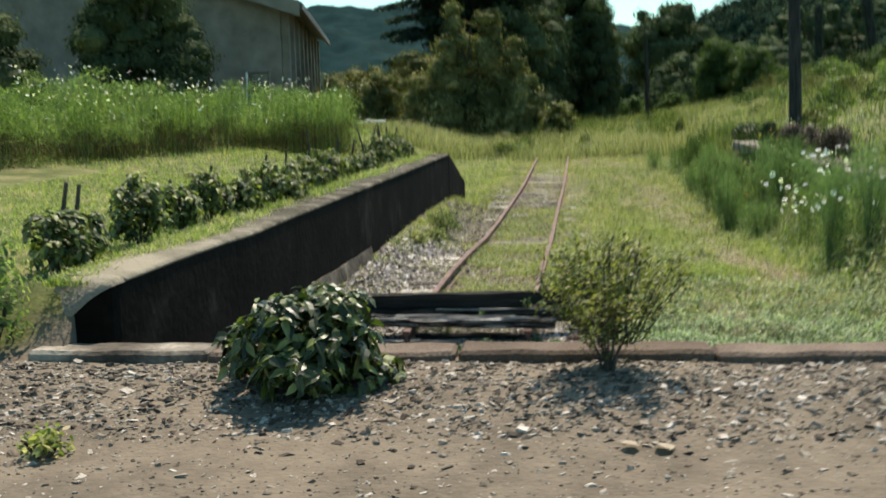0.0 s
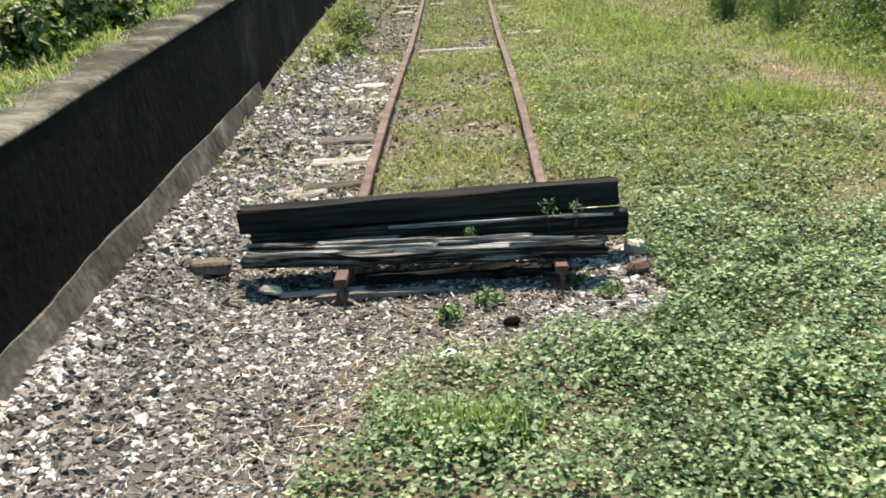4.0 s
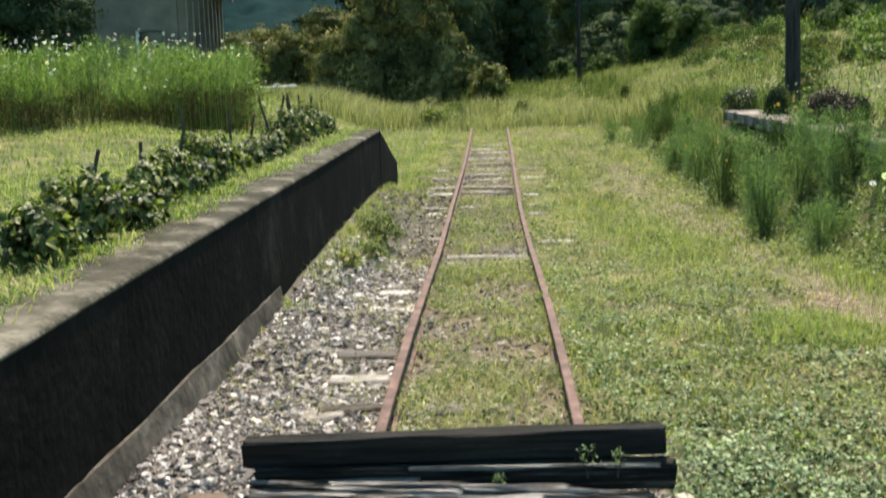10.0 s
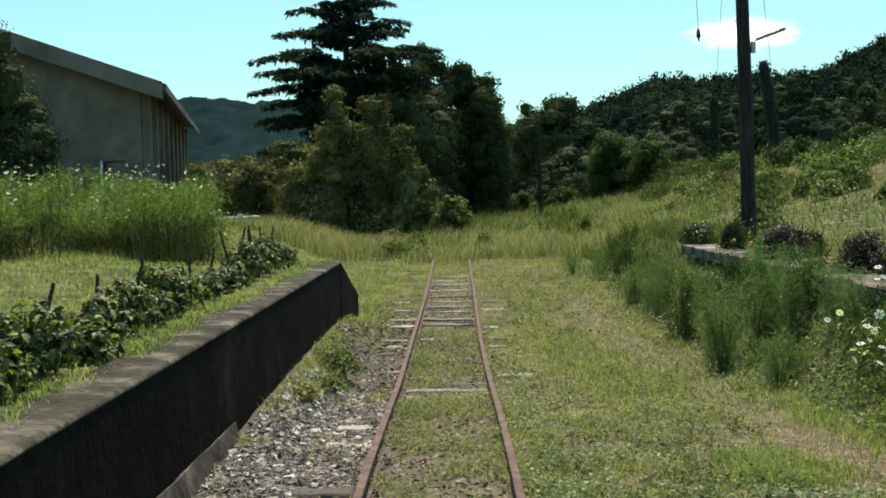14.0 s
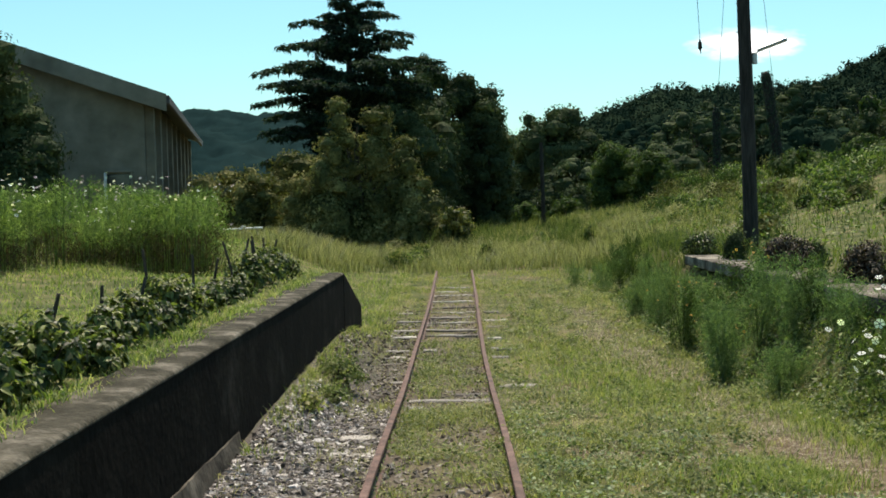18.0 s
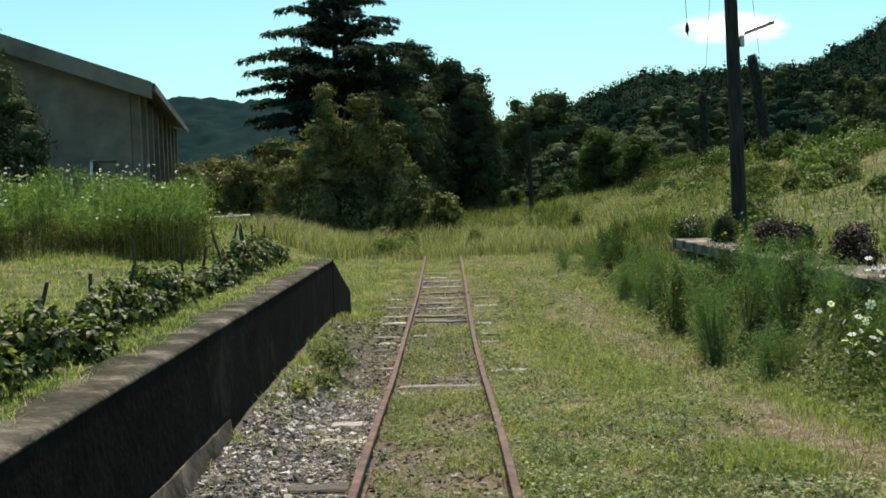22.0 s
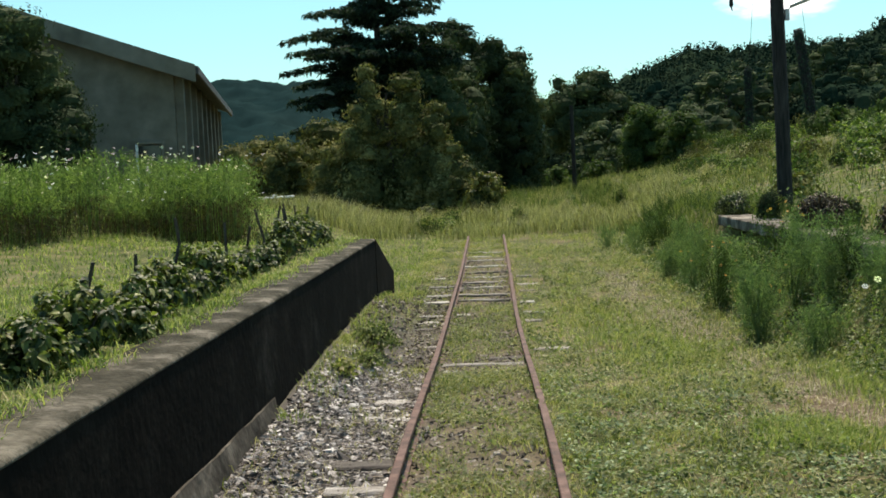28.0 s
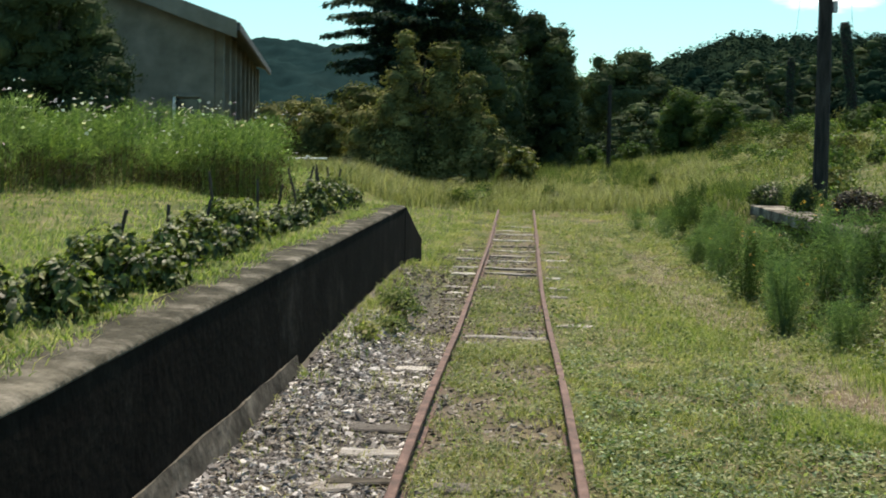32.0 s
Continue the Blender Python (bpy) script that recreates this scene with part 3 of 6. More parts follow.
for a, b in zip(rows[:-1], rows[1:]):
    for k in range(7):
        bm.faces.new((a[k], b[k], b[k + 1], a[k + 1]))
bmesh.ops.recalc_face_normals(bm, faces=bm.faces)
for f in bm.faces:
    f.smooth = True
part("end_coping", bm, M["coping"], platform_wall, "pale sloping concrete strip")

# opposite platform edge
far_wall = thing("platform_edge", pose(0, 0, 0), "pale concrete edge of the opposite overgrown platform", "platform", kind="structure")
for k, y in enumerate(np.arange(9.5, 23.0, 2.0)):
    part("edge_slab", block(0.62, 1.95, 0.20, 0.02, (EDGE_R + 0.38, y + 1.0, 0.88), 0.018, 6, k), M["edge_concrete"], far_wall)

# ---- kerb of the terrace ----
kerb = thing("kerb", pose(0, 0, 0), "worn brownish stone kerb along the terrace edge", "kerb", kind="structure")
cuts_x = [-2.12, -1.05, 0.352, 1.74, 2.75, 3.75, 4.75, 5.75, 6.75, 7.75]
for k in range(len(cuts_x) - 1):
    a, b = cuts_x[k], cuts_x[k + 1]
    dy = [0.03, 0.02, 0.0, -0.012, 0.0, 0.01, 0, 0, 0][k]
    part("kerb_stone", block(b - a - 0.016, 0.27, 0.60, 0.02, (0, 0, 0), 0.014, 7, k), M["edge_concrete" if k == 0 else "kerb"], kerb, at=pose((a + b) / 2, 0.967 + dy, 0.195 - 0.012 * (k % 2), 0, [0.5, -0.3, 0.4, -0.2, 0.2, 0, 0, 0, 0][k], [0.6, -0.4, 0.3, 0.2, -0.2, 0, 0, 0, 0][k]))

# ---- track ----
track = thing("railway_track", pose(0, 0, 0), "rusty narrow-gauge track on weathered sleepers, ending at a timber stop", "track", kind="structure")


def rail_curve(side):
    def lean(y):
        x = side * 0.55 + (-0.035 * math.exp(-((y - 19) / 6) ** 2) if True else 0)
        return (x, float(rail_z(y)))
    return lean


RAIL = [(-0.032, 0.0), (-0.032, -0.028), (-0.009, -0.04), (-0.009, -0.10), (-0.055, -0.115), (-0.055, -0.125), (0.055, -0.125), (0.055, -0.115), (0.009, -0.10), (0.009, -0.04), (0.032, -0.028), (0.032, 0.0), (0.026, 0.006), (-0.026, 0.006)]
joint = [4.95, 13.0, 23.0, 37.0]
for side in (-1, 1):
    for a, b in zip(joint[:-1], joint[1:]):
        ys = list(np.arange(a, b - 0.3, 0.5)) + [b - 0.012]
        part("rail", prism(RAIL, ys, rail_curve(side)), M["rust"], track, "rusty steel rail")
    for j in joint[1:-1]:
        x, z = rail_curve(side)(j)
        for q in (-1, 1):
            part("fishplate", block(0.016, 0.42, 0.055, 0.004, (x + q * 0.018, j, z - 0.098)), M["rust"], track, "rusty joint bar")
# sleepers as far as they show: (y, from x, to x, bleached or not)
SLEEPERS = [(7.0, -1.10, -0.84, 0), (7.83, -1.04, -0.63, 1), (8.57, -1.06, -0.63, 0), (10.4, -1.04, -0.63, 1), (11.38, -1.04, -0.72, 0), (12.08, -0.86, -0.64, 0), (13.46, -1.62, -1.40, 0), (16.0, -0.82, -0.62, 1),
            (18.13, -1.1, -0.8, 0), (19.0, -1.2, -0.74, 1), (19.83, -1.16, -0.70, 1), (21.9, -1.12, -0.66, 0), (22.95, -1.15, -0.64, 1), (24.6, -1.18, -0.64, 1), (26.46, -1.35, -0.90, 0),
            (7.08, -0.37, 0.20, 0), (9.34, 0.24, 0.48, 0), (14.19, -0.51, 0.50, 1), (14.74, 0.06, 0.52, 0), (19.8, -0.48, -0.24, 1), (22.02, -0.5, 0.5, 1), (22.9, -0.52, 0.52, 1), (24.25, -0.52, 0.52, 1),
            (25.3, -0.5, 0.5, 0), (26.45, -0.5, 0.5, 1), (27.5, -0.52, 0.52, 0), (28.8, -0.52, 0.52, 0), (30.3, -0.52, 0.5, 1), (31.3, -0.5, 0.5, 0), (32.4, -0.5, 0.45, 1),
            (12.39, 0.66, 0.95, 0), (15.5, 0.64, 1.15, 0), (18.84, 0.64, 0.92, 0), (19.83, 0.64, 1.02, 1), (21.5, 0.64, 0.9, 0), (23.45, 0.64, 1.02, 0), (24.58, 0.64, 1.14, 1), (26.4, 0.64, 1.02, 0)]
for k, (sy, xa, xb, pale) in enumerate(SLEEPERS):
    z = float(rail_z(sy)) - 0.238
    w = 0.17 + 0.05 * random.random()
    part("sleeper", block(xb - xa, w, 0.13, 0.014, (0, 0, 0), 0.016, 5, k), M["sleeper_pale" if pale else "sleeper"], track, at=pose((xa + xb) / 2, sy, z + random.uniform(-0.004, 0.008), random.uniform(-1.5, 1.5), random.uniform(-0.8, 0.8), random.uniform(-2.2, 2.2)))


# ---- timber stop ----
def plank_mesh(l, d, h, seed, worn=0.012, split=0.0, n=46):
    """A long timber with a rounded, wandering cross-section and worn, split ends."""
    rnd = random.Random(seed)
    ring = [(-0.5, 0.06), (-0.47, 0.0), (-0.2, 0.0), (0.2, 0.0), (0.47, 0.0), (0.5, 0.06), (0.5, 0.5), (0.5, 0.92), (0.46, 1.0), (0.3, 1.0), (0.1, 1.0), (-0.08, 1.0), (-0.25, 1.0), (-0.46, 1.0), (-0.5, 0.92), (-0.5, 0.5)]
    vs = []
    for i in range(n):
        u = i / (n - 1) - 0.5
        for k, (a, b) in enumerate(ring):
            q = Vector((u * l * 2.2, k * 0.71, seed * 3.1))
            end = max(0.0, abs(u) - 0.46) / 0.04
            y = a * d + worn * noise.noise(q) * (2.2 if k > 5 else 1)
            z = b * h + (worn * 1.4 * noise.noise(q + Vector((9, 0, 0))) - (split * (k in (9, 11, 12)) * max(0, noise.noise(Vector((u * l * 3, k, seed))) + 0.25)) if b > 0.4 else 0)
            vs.append((u * l + end * rnd.uniform(-0.02, 0.02), y, max(0.0, z)))
    m = len(ring)
    fs = [(i * m + k, (i + 1) * m + k, (i + 1) * m + (k + 1) % m, i * m + (k + 1) % m) for i in range(n - 1) for k in range(m)]
    for base, flip in ((0, 1), ((n - 1) * m, -1)):
        for k in range(0, m // 2 - 1):
            q = (base + k, base + k + 1, base + m - 2 - k, base + m - 1 - k)
            fs.append(q[::flip])
    return np.array(vs), np.array(fs)


def timber(l, d, h, at, mat, label, seed, worn=0.012, split=0.0):
    ob = part("timber", plank_mesh(l, d, h, seed, worn, split), M[mat], None, at=at)
    return tagged(ob, label, "timber", "old timbers across the rails")


silver = timber(1.86, 0.165, 0.075, pose(-0.14, 5.2, 0.108, 0, 0.2, -4.4), "grey_wood", "split silvery weathered timber lying across the rails", 3, 0.022, 0.03)
for k, (x, y, z, l, a) in enumerate([(-0.66, -0.07, 0.062, 0.46, 1.5), (-0.25, -0.02, 0.070, 0.62, -1.2), (0.16, -0.066, 0.064, 0.58, 0.8), (0.42, 0.02, 0.070, 0.7, -1.0), (0.68, -0.058, 0.064, 0.44, 2.0), (0.0, 0.055, 0.070, 1.1, 0.5)]):
    part("splinter", plank_mesh(l, 0.026, 0.016, 60 + k, 0.008, n=14), M["bleached_wood"], silver, "raised bleached splinter", at=pose(x, y, z, 0, 0, a))
beam = timber(1.98, 0.17, 0.122, pose(-0.06, 5.46, 0.108, 0, 0.3, 1.2), "half_wood", "black tarred timber beam lying across the rails", 5, 0.012, 0.02)
for k, (x, y, z, l, a) in enumerate([(0.08, -0.074, 0.114, 0.66, 0.6), (0.66, -0.074, 0.112, 0.5, -0.5), (-0.42, -0.08, 0.06, 0.4, 1.0)]):
    part("splinter", plank_mesh(l, 0.02, 0.014, 70 + k, 0.006, n=12), M["bleached_wood"], beam, "raised bleached splinter", at=pose(x, y, z, 0, 0, a))
timber(2.0, 0.12, 0.13, pose(-0.11, 5.52, 0.234, 0, -0.2, 2.6), "black_wood", "black tarred plank on top of the timber stack", 8, 0.007)
# Low black bar added in place of the shadow under the stack.
timber(0.95, 0.11, 0.03, pose(-0.02, 5.24, -0.01, 0, 0, 1.5), "black_wood", "dark bar standing in for the shadow under the timber stack", 13, 0.014, 0.02)
for k, (x, y, l, a) in enumerate([(0.40, 5.22, 0.34, 14), (0.47, 5.16, 0.26, -8), (0.30, 5.20, 0.22, 25)]):
    tagged(part("wood_splinter", plank_mesh(l, 0.045, 0.025, 20 + k, 0.008, n=8), M["grey_wood"], None, at=pose(x, y, float(ground_z(x, y)) + 0.012 + 0.012 * k, 0, 0, a)), "grey splintered piece of wood on the gravel", "wood scrap", "wood scraps by the rail ends")
tagged(part("wood_stick", plank_mesh(0.42, 0.035, 0.022, 31, 0.006, n=10), M["sleeper"], None, at=pose(-0.66, 5.10, float(ground_z(-0.66, 5.10)) + 0.018, 0, 0, 2)), "thin weathered stick lying on gravel", "stick", "sticks by the rail ends")
tagged(part("wood_stick", plank_mesh(0.62, 0.04, 0.026, 32, 0.006, n=12), M["sleeper"], None, at=pose(-0.37, 5.02, float(ground_z(-0.37, 5.02)) + 0.018, 0, 0, 3)), "thin weathered stick lying on gravel", "stick", "sticks by the rail ends")
tagged(part("brick", block(0.20, 0.11, 0.07, 0.012, (0, 0, 0), 0.012, 2, 4), M["kerb"], None, at=pose(-1.29, 5.36, float(ground_z(-1.29, 5.36)) + 0.01, 0, 6, 24)), "chipped brown brick lying on gravel", "brick")
tagged(part("stone", block(0.15, 0.10, 0.05, 0.03, (0, 0, 0), 0.03, 2, 5), M["stone_cream"], None, at=pose(-0.93, 5.11, float(ground_z(-0.93, 5.11)) + 0.015, 0, 5, 12)), "pale yellowish flat stone on gravel", "stone")
tagged(part("stone", block(0.12, 0.085, 0.08, 0.018, (0, 0, 0), 0.03, 3, 6), M["stone_cream"], None, at=pose(0.99, 5.46, float(ground_z(0.99, 5.46)) + 0.0, 0, 5, 40)), "white broken concrete lump beside the timbers", "stone")
tagged(part("stone", block(0.11, 0.09, 0.06, 0.025, (0, 0, 0), 0.03, 2, 7), M["rust"], None, at=pose(0.95, 5.15, float(ground_z(0.95, 5.15)) + 0.0, 0, 0, 10)), "rust-brown stone on gravel", "stone")
tagged(part("stone", block(0.10, 0.05, 0.035, 0.012, (0, 0, 0), 0.02, 2, 8), M["white_paint"], None, at=pose(-0.03, 4.24, float(ground_z(-0.03, 4.24)) + 0.0, 0, 0, 60)), "white flat stone on gravel", "stone")
tagged(part("stone", block(0.08, 0.05, 0.04, 0.015, (0, 0, 0), 0.015, 2, 9), M["concrete_dark"], None, at=pose(0.28, 4.55, float(ground_z(0.28, 4.55)) + 0.0, 0, 0, 5)), "dark stone on gravel", "stone")
tagged(part("stone", block(0.42, 0.12, 0.03, 0.012, (0, 0, 0), 0.015, 4, 10), M["concrete_pale"], None, at=pose(-0.80, 7.1, float(ground_z(-0.80, 7.1)) + 0.0, 0, -3, 5)), "pale flat slab of stone by the rail", "stone")
for k, (x, y, sx) in enumerate([(1.41, -0.46, 0.10), (1.28, -0.42, 0.09)]):
    tagged(part("fallen_leaf", leaves_at(np.array([[0, 0, 0.0]]), np.array([[0, 0, 3.0]]), np.array([sx]), 1.0), M["dead_stalk"], None, at=pose(x, y, float(ground_z(x, y)) + 0.02, 0, 0, 40 * k)), "dry pale fallen leaf on the dirt", "leaf", "fallen leaves")


M["meadow"] = material("meadow_grass", [(0.095, 0.102, 0.042), (0.175, 0.178, 0.078), (0.30, 0.275, 0.15)], 0.3, 0.7, 0.0, 20, island=True, translucent=0.4, spec=0.15)
M["rank_grass"] = material("rank_grass", [(0.042, 0.065, 0.019), (0.093, 0.12, 0.037), (0.185, 0.19, 0.075)], 0.3, 0.7, 0.0, 20, island=True, translucent=0.4, spec=0.15)
M["straw_green"] = material("seeding_grass", [(0.17, 0.16, 0.085), (0.295, 0.265, 0.15), (0.44, 0.38, 0.255)], 0.4, 0.7, 0.0, 20, island=True, translucent=0.4, spec=0.15)


# ---- scattered small stuff ----
def stuff(name, vf, mat, label, category):
    return tagged(part(name, mesh_of(name, *vf, [M[mat]]), None), label, category, kind="stuff")


def scatter(n, x0, x1, y0, y1, keep=None):
    x, y = srand(n, x0, x1), srand(n, y0, y1)
    if keep is not None:
        k = srand(n) < keep(x, y)
        x, y = x[k], y[k]
    return np.stack([x, y, ground_z(x, y)], 1)


def stones(p, size, tilt=0.26):
    """Broken flat shards, each a skewed six-sided lump, half sunk at points p."""
    m = len(p)
    box = np.array([(-1, -1, 0), (1, -1, 0), (1, 1, 0), (-1, 1, 0), (-1, -1, 1), (1, -1, 1), (1, 1, 1), (-1, 1, 1)], float)
    v = box[None] + np.random.normal(size=(m, 8, 3)) * np.array([0.28, 0.28, 0.16])
    v[:, 4:, :2] *= srand((m, 1, 1), 0.45, 0.9)
    v *= np.stack([srand(m, 0.7, 1.35), srand(m, 0.45, 0.95), srand(m, 0.3, 0.85)], 1)[:, None]
    a, tx, ty = srand(m, 0, 6.283)[:, None], np.random.normal(size=(m, 1)) * tilt, np.random.normal(size=(m, 1)) * tilt
    c, q = np.cos(a), np.sin(a)
    x, y, z = v[..., 0], v[..., 1], v[..., 2] + tx * v[..., 0] + ty * v[..., 1] - 0.25
    v = np.stack([c * x - q * y, q * x + c * y, z], -1) * np.broadcast_to(size, m)[:, None, None] + p[:, None]
    f = np.array([(4, 5, 6, 7), (0, 1, 5, 4), (1, 2, 6, 5), (2, 3, 7, 6), (3, 0, 4, 7)])
    return v.reshape(-1, 3), (f[None] + 8 * np.arange(m)[:, None, None]).reshape(-1, 4)


def wobble(x, y, s=1.0):
    return np.sin(x * 2.3 * s + 1.7 * np.sin(y * 1.1 * s)) * 0.5 + np.sin(y * 2.9 * s + x * s) * 0.3 + np.sin(x * 7.1 * s - y * 5.3 * s) * 0.2


def clumps(x, y):
    """Tufted growth at two sizes, 0 to 1."""
    return np.clip(0.5 + 0.75 * wobble(x + 7, y, 2.6) + 0.75 * wobble(x, y + 5, 6.3), 0.03, 1)


def clover_line(y):
    """The ragged edge, x, right of which ground cover grows."""
    return np.interp(y, [1.1, 3.4, 3.8, 4.15, 4.35, 4.7, 5.4, 6.5, 7.4, 8.5], [-0.75, -0.42, -0.36, -0.2, 0.55, 1.08, 1.0, 1.02, 0.66, 0.62])


def gravel_keep(x, y):
    k = ((x < clover_line(y) + 0.15 * wobble(x, y, 2)) & (x > -1.68)).astype(float)
    k *= np.where(y > 6.5, (x < -0.45 + 0.25 * wobble(x, y)) * 1.0, 1.0)
    patch = np.clip(1.25 - 0.9 * np.clip(wobble(x * 0.8, y * 0.7) * ease(9, 13, y) + 0.3 * ease(9, 14, y), 0, 1.4), 0, 1)
    return k * patch * ease(30, 20, y)


np.random.seed(5)
g1 = scatter(66000, -1.7, 1.25, 1.15, 6.6, gravel_keep)
g2 = scatter(26000, -1.7, 0.0, 6.6, 14.0, gravel_keep)
g3 = scatter(9000, -1.7, 0.6, 14.0, 28.0, lambda x, y: gravel_keep(x, y) * 0.9 + 0.35 * (np.abs(x) < 1.2) * (wobble(x, y) > 0.1))
stuff("gravel", stones(g1, (0.0085 + 0.021 * srand(len(g1)) ** 2.4) * (0.8 + 0.35 * wobble(g1[:, 0], g1[:, 1], 0.9))), "gravel", "grey and white crushed stone round the rail ends", "gravel")
stuff("gravel", stones(g2, 0.011 + 0.024 * srand(len(g2)) ** 2.4), "gravel", "grey crushed stone between wall and rails", "gravel")
stuff("gravel", stones(g3, 0.018 + 0.022 * srand(len(g3)) ** 2), "pebble", "sparse grey crushed stone between tufts of grass", "gravel")
g4 = scatter(26000, -3.2, 5.5, -2.6, 0.85, lambda x, y: 0.1 + 0.6 * ease(-0.75, 0.3, y + 0.35 * wobble(x, y)))
g4 = np.concatenate([g4, scatter(11000, -2.4, 3.6, -0.3, 0.85, lambda x, y: 0.35 + 0.5 * clumps(x, y))])
stuff("gravel", stones(g4, 0.006 + 0.02 * srand(len(g4)) ** 3.0, 0.16), "pebble", "loose pebbles along the kerb and on the dirt", "gravel")
g5 = scatter(8000, -3.2, 4.5, -2.8, 0.7)
stuff("grit", stones(g5, 0.004 + 0.007 * srand(len(g5)) ** 2), "pebble", "fine grit and crumbs of earth on the dirt", "gravel")
lit = scatter(11000, -1.65, 1.1, 1.3, 14, gravel_keep)
lv, lf = blades_at(np.zeros((len(lit), 3)), srand(len(lit), 0.05, 0.17), 0.006, 0.9)
az = np.repeat(srand(len(lit), 0, 6.28), 6)
flat = np.stack([lv[:, 2] * np.cos(az) - lv[:, 0] * np.sin(az), lv[:, 2] * np.sin(az) + lv[:, 0] * np.cos(az), 0.02 + 0.15 * np.abs(lv[:, 1])], 1)
stuff("dry_litter", (flat + np.repeat(lit, 6, 0), lf), "dead_stalk", "dry straw and twigs lying on the gravel", "litter")


# ---- ground cover and grass ----
def clover_keep(x, y):
    fade = ease(6.5, 14, y + 1.2 * wobble(x, y, 0.7))
    return ((x > clover_line(y) + 0.12 * wobble(x, y, 2)) & (x < 4.4)) * np.clip(1.0 - fade * (0.85 + 0.5 * wobble(x, y, 0.8)) - 0.8 * bare(x, y), 0, 1) * (0.45 + 0.55 * clumps(x * 0.8, y * 0.8))


def bare(x, y):
    """Dry earth patches in the grass, 0 to 1."""
    return np.clip(np.maximum(np.exp(-(((x - 3.08) / 0.42) ** 2 + ((y - 9.4) / 1.15) ** 2)) * 1.9, np.clip(np.exp(-((x - np.interp(y, [9, 12, 14, 19, 26], [3.1, 3.15, 2.95, 2.8, 2.7])) / 0.38) ** 2) * (0.75 + 0.7 * wobble(x * 1.3, y * 0.9)), 0, 1) * ease(8, 10, y) * ease(30, 26, y)), 0, 1)


np.random.seed(11)
c1 = scatter(165000, -0.9, 4.4, 1.12, 7.2, lambda x, y: clover_keep(x, y) * ease(7.2, 4.6, y + 0.5 * wobble(x, y)))
tuft = 0.5 + 0.5 * wobble(c1[:, 0], c1[:, 1], 2.2)
c1[:, 2] += 0.01 + 0.10 * srand(len(c1)) ** 0.7 * np.clip(0.25 + 1.4 * tuft + 0.5 * wobble(c1[:, 0] + 9, c1[:, 1], 5.0), 0.08, 1.9)
up = np.tile([0, 0, 1.0], (len(c1), 1))
stuff("ground_cover", leaves_at(c1, up * 1.5, (0.0125 + 0.019 * srand(len(c1)) ** 1.4) * (0.8 + 0.4 * tuft), 1.05, 0.15), "clover", "dense low green ground cover with small heart-shaped leaves", "ground cover")
c2 = scatter(125000, 0.3, 4.4, 4.2, 15.0, lambda x, y: clover_keep(x, y) * ease(4.2, 7.0, y + 0.5 * wobble(x, y)))
c2[:, 2] += 0.01 + 0.11 * srand(len(c2)) * (0.15 + 1.0 * clumps(c2[:, 0] * 0.7, c2[:, 1] * 0.7))
c2 = c2[srand(len(c2)) < np.clip(0.55 + 0.8 * wobble(c2[:, 0] * 1.3 + 2, c2[:, 1] * 1.5) + 0.4 * wobble(c2[:, 0] + 4, c2[:, 1], 4.0), 0.12, 1)]
for half, mat in ((c2[::2], "clover"), (c2[1::2], "weed_leaf")):
    stuff("ground_cover", leaves_at(half, np.tile([0, 0, 1.3], (len(half), 1)), 0.013 + 0.022 * srand(len(half)) ** 1.6, 1.3, 0.1), mat, "low green ground cover thinning into grass", "ground cover")


def gauge(x, y):
    """Bare stony patches between the rails, 0 to 1."""
    p = np.clip(0.25 + 1.3 * wobble(x * 1.3 + 2, y * 1.1), 0, 1)
    for c, s in ((8.6, 0.5), (11.2, 0.5), (13.9, 0.5), (14.6, 0.8)):
        p = np.maximum(p, np.exp(-((y - c) / s) ** 2) * np.where((x > -0.1) | (c == 13.9), 1.0, 0.4))
    return np.where(np.abs(x) < 0.5, p, 0)


def track_grass(x, y):
    k = np.where(np.abs(x) < 0.5, 0.75 * (1 - 0.9 * gauge(x, y)), 1.0)
    k = np.where(x < -0.5, np.clip(0.08 + 0.75 * wobble(x * 0.8, y * 0.7) * ease(8, 12, y) + 0.05 * ease(12, 20, y) + 0.6 * ease(21, 26, y), 0, 1), k)
    k = np.where((np.abs(x) < 1.15) & (y > 21) & (y < 31), k * 0.25, k)
    k = np.where((x > 0.55) & (x < 1.05) & (y > 14) & (y < 22), k * 0.35, k)
    patchy = np.clip(0.62 + 0.55 * wobble(x * 0.9 + 3, y * 0.5) + 0.3 * wobble(x * 2.1, y * 1.4 + 4), 0.12, 1)
    return k * (x > EDGE_L + 0.05) * (1 - 0.92 * np.clip(bare(x, y), 0, 1)) * np.where(y < 7, x > clover_line(y) - 0.3, 1) * clumps(x, y) * np.where(x > 0.6, patchy, 1)


np.random.seed(12)
a = scatter(115000, -1.7, 4.5, 5.6, 14.0, lambda x, y: track_grass(x, y) * np.where(x > 0.6, 0.6 + 0.4 * ease(7, 11, y), 1))
stuff("grass", blades_at(a, srand(len(a), 0.025, 0.10) * (0.3 + 0.7 * clumps(a[:, 0], a[:, 1]) + 0.9 * clumps(a[:, 0] * 0.3, a[:, 1] * 0.3) * ease(5.5, 9.0, a[:, 1])), 0.006, 1.3), "grass", "short uneven green and yellowish grass", "grass")
a = scatter(100000, -1.9, 4.6, 14.0, 37.4, track_grass)
stuff("grass", blades_at(a, srand(len(a), 0.03, 0.11) * (0.5 + 0.6 * clumps(a[:, 0], a[:, 1]) + 0.5 * clumps(a[:, 0] * 0.3, a[:, 1] * 0.3)), 0.010, 1.1), "grass", "short green grass over the track", "grass")
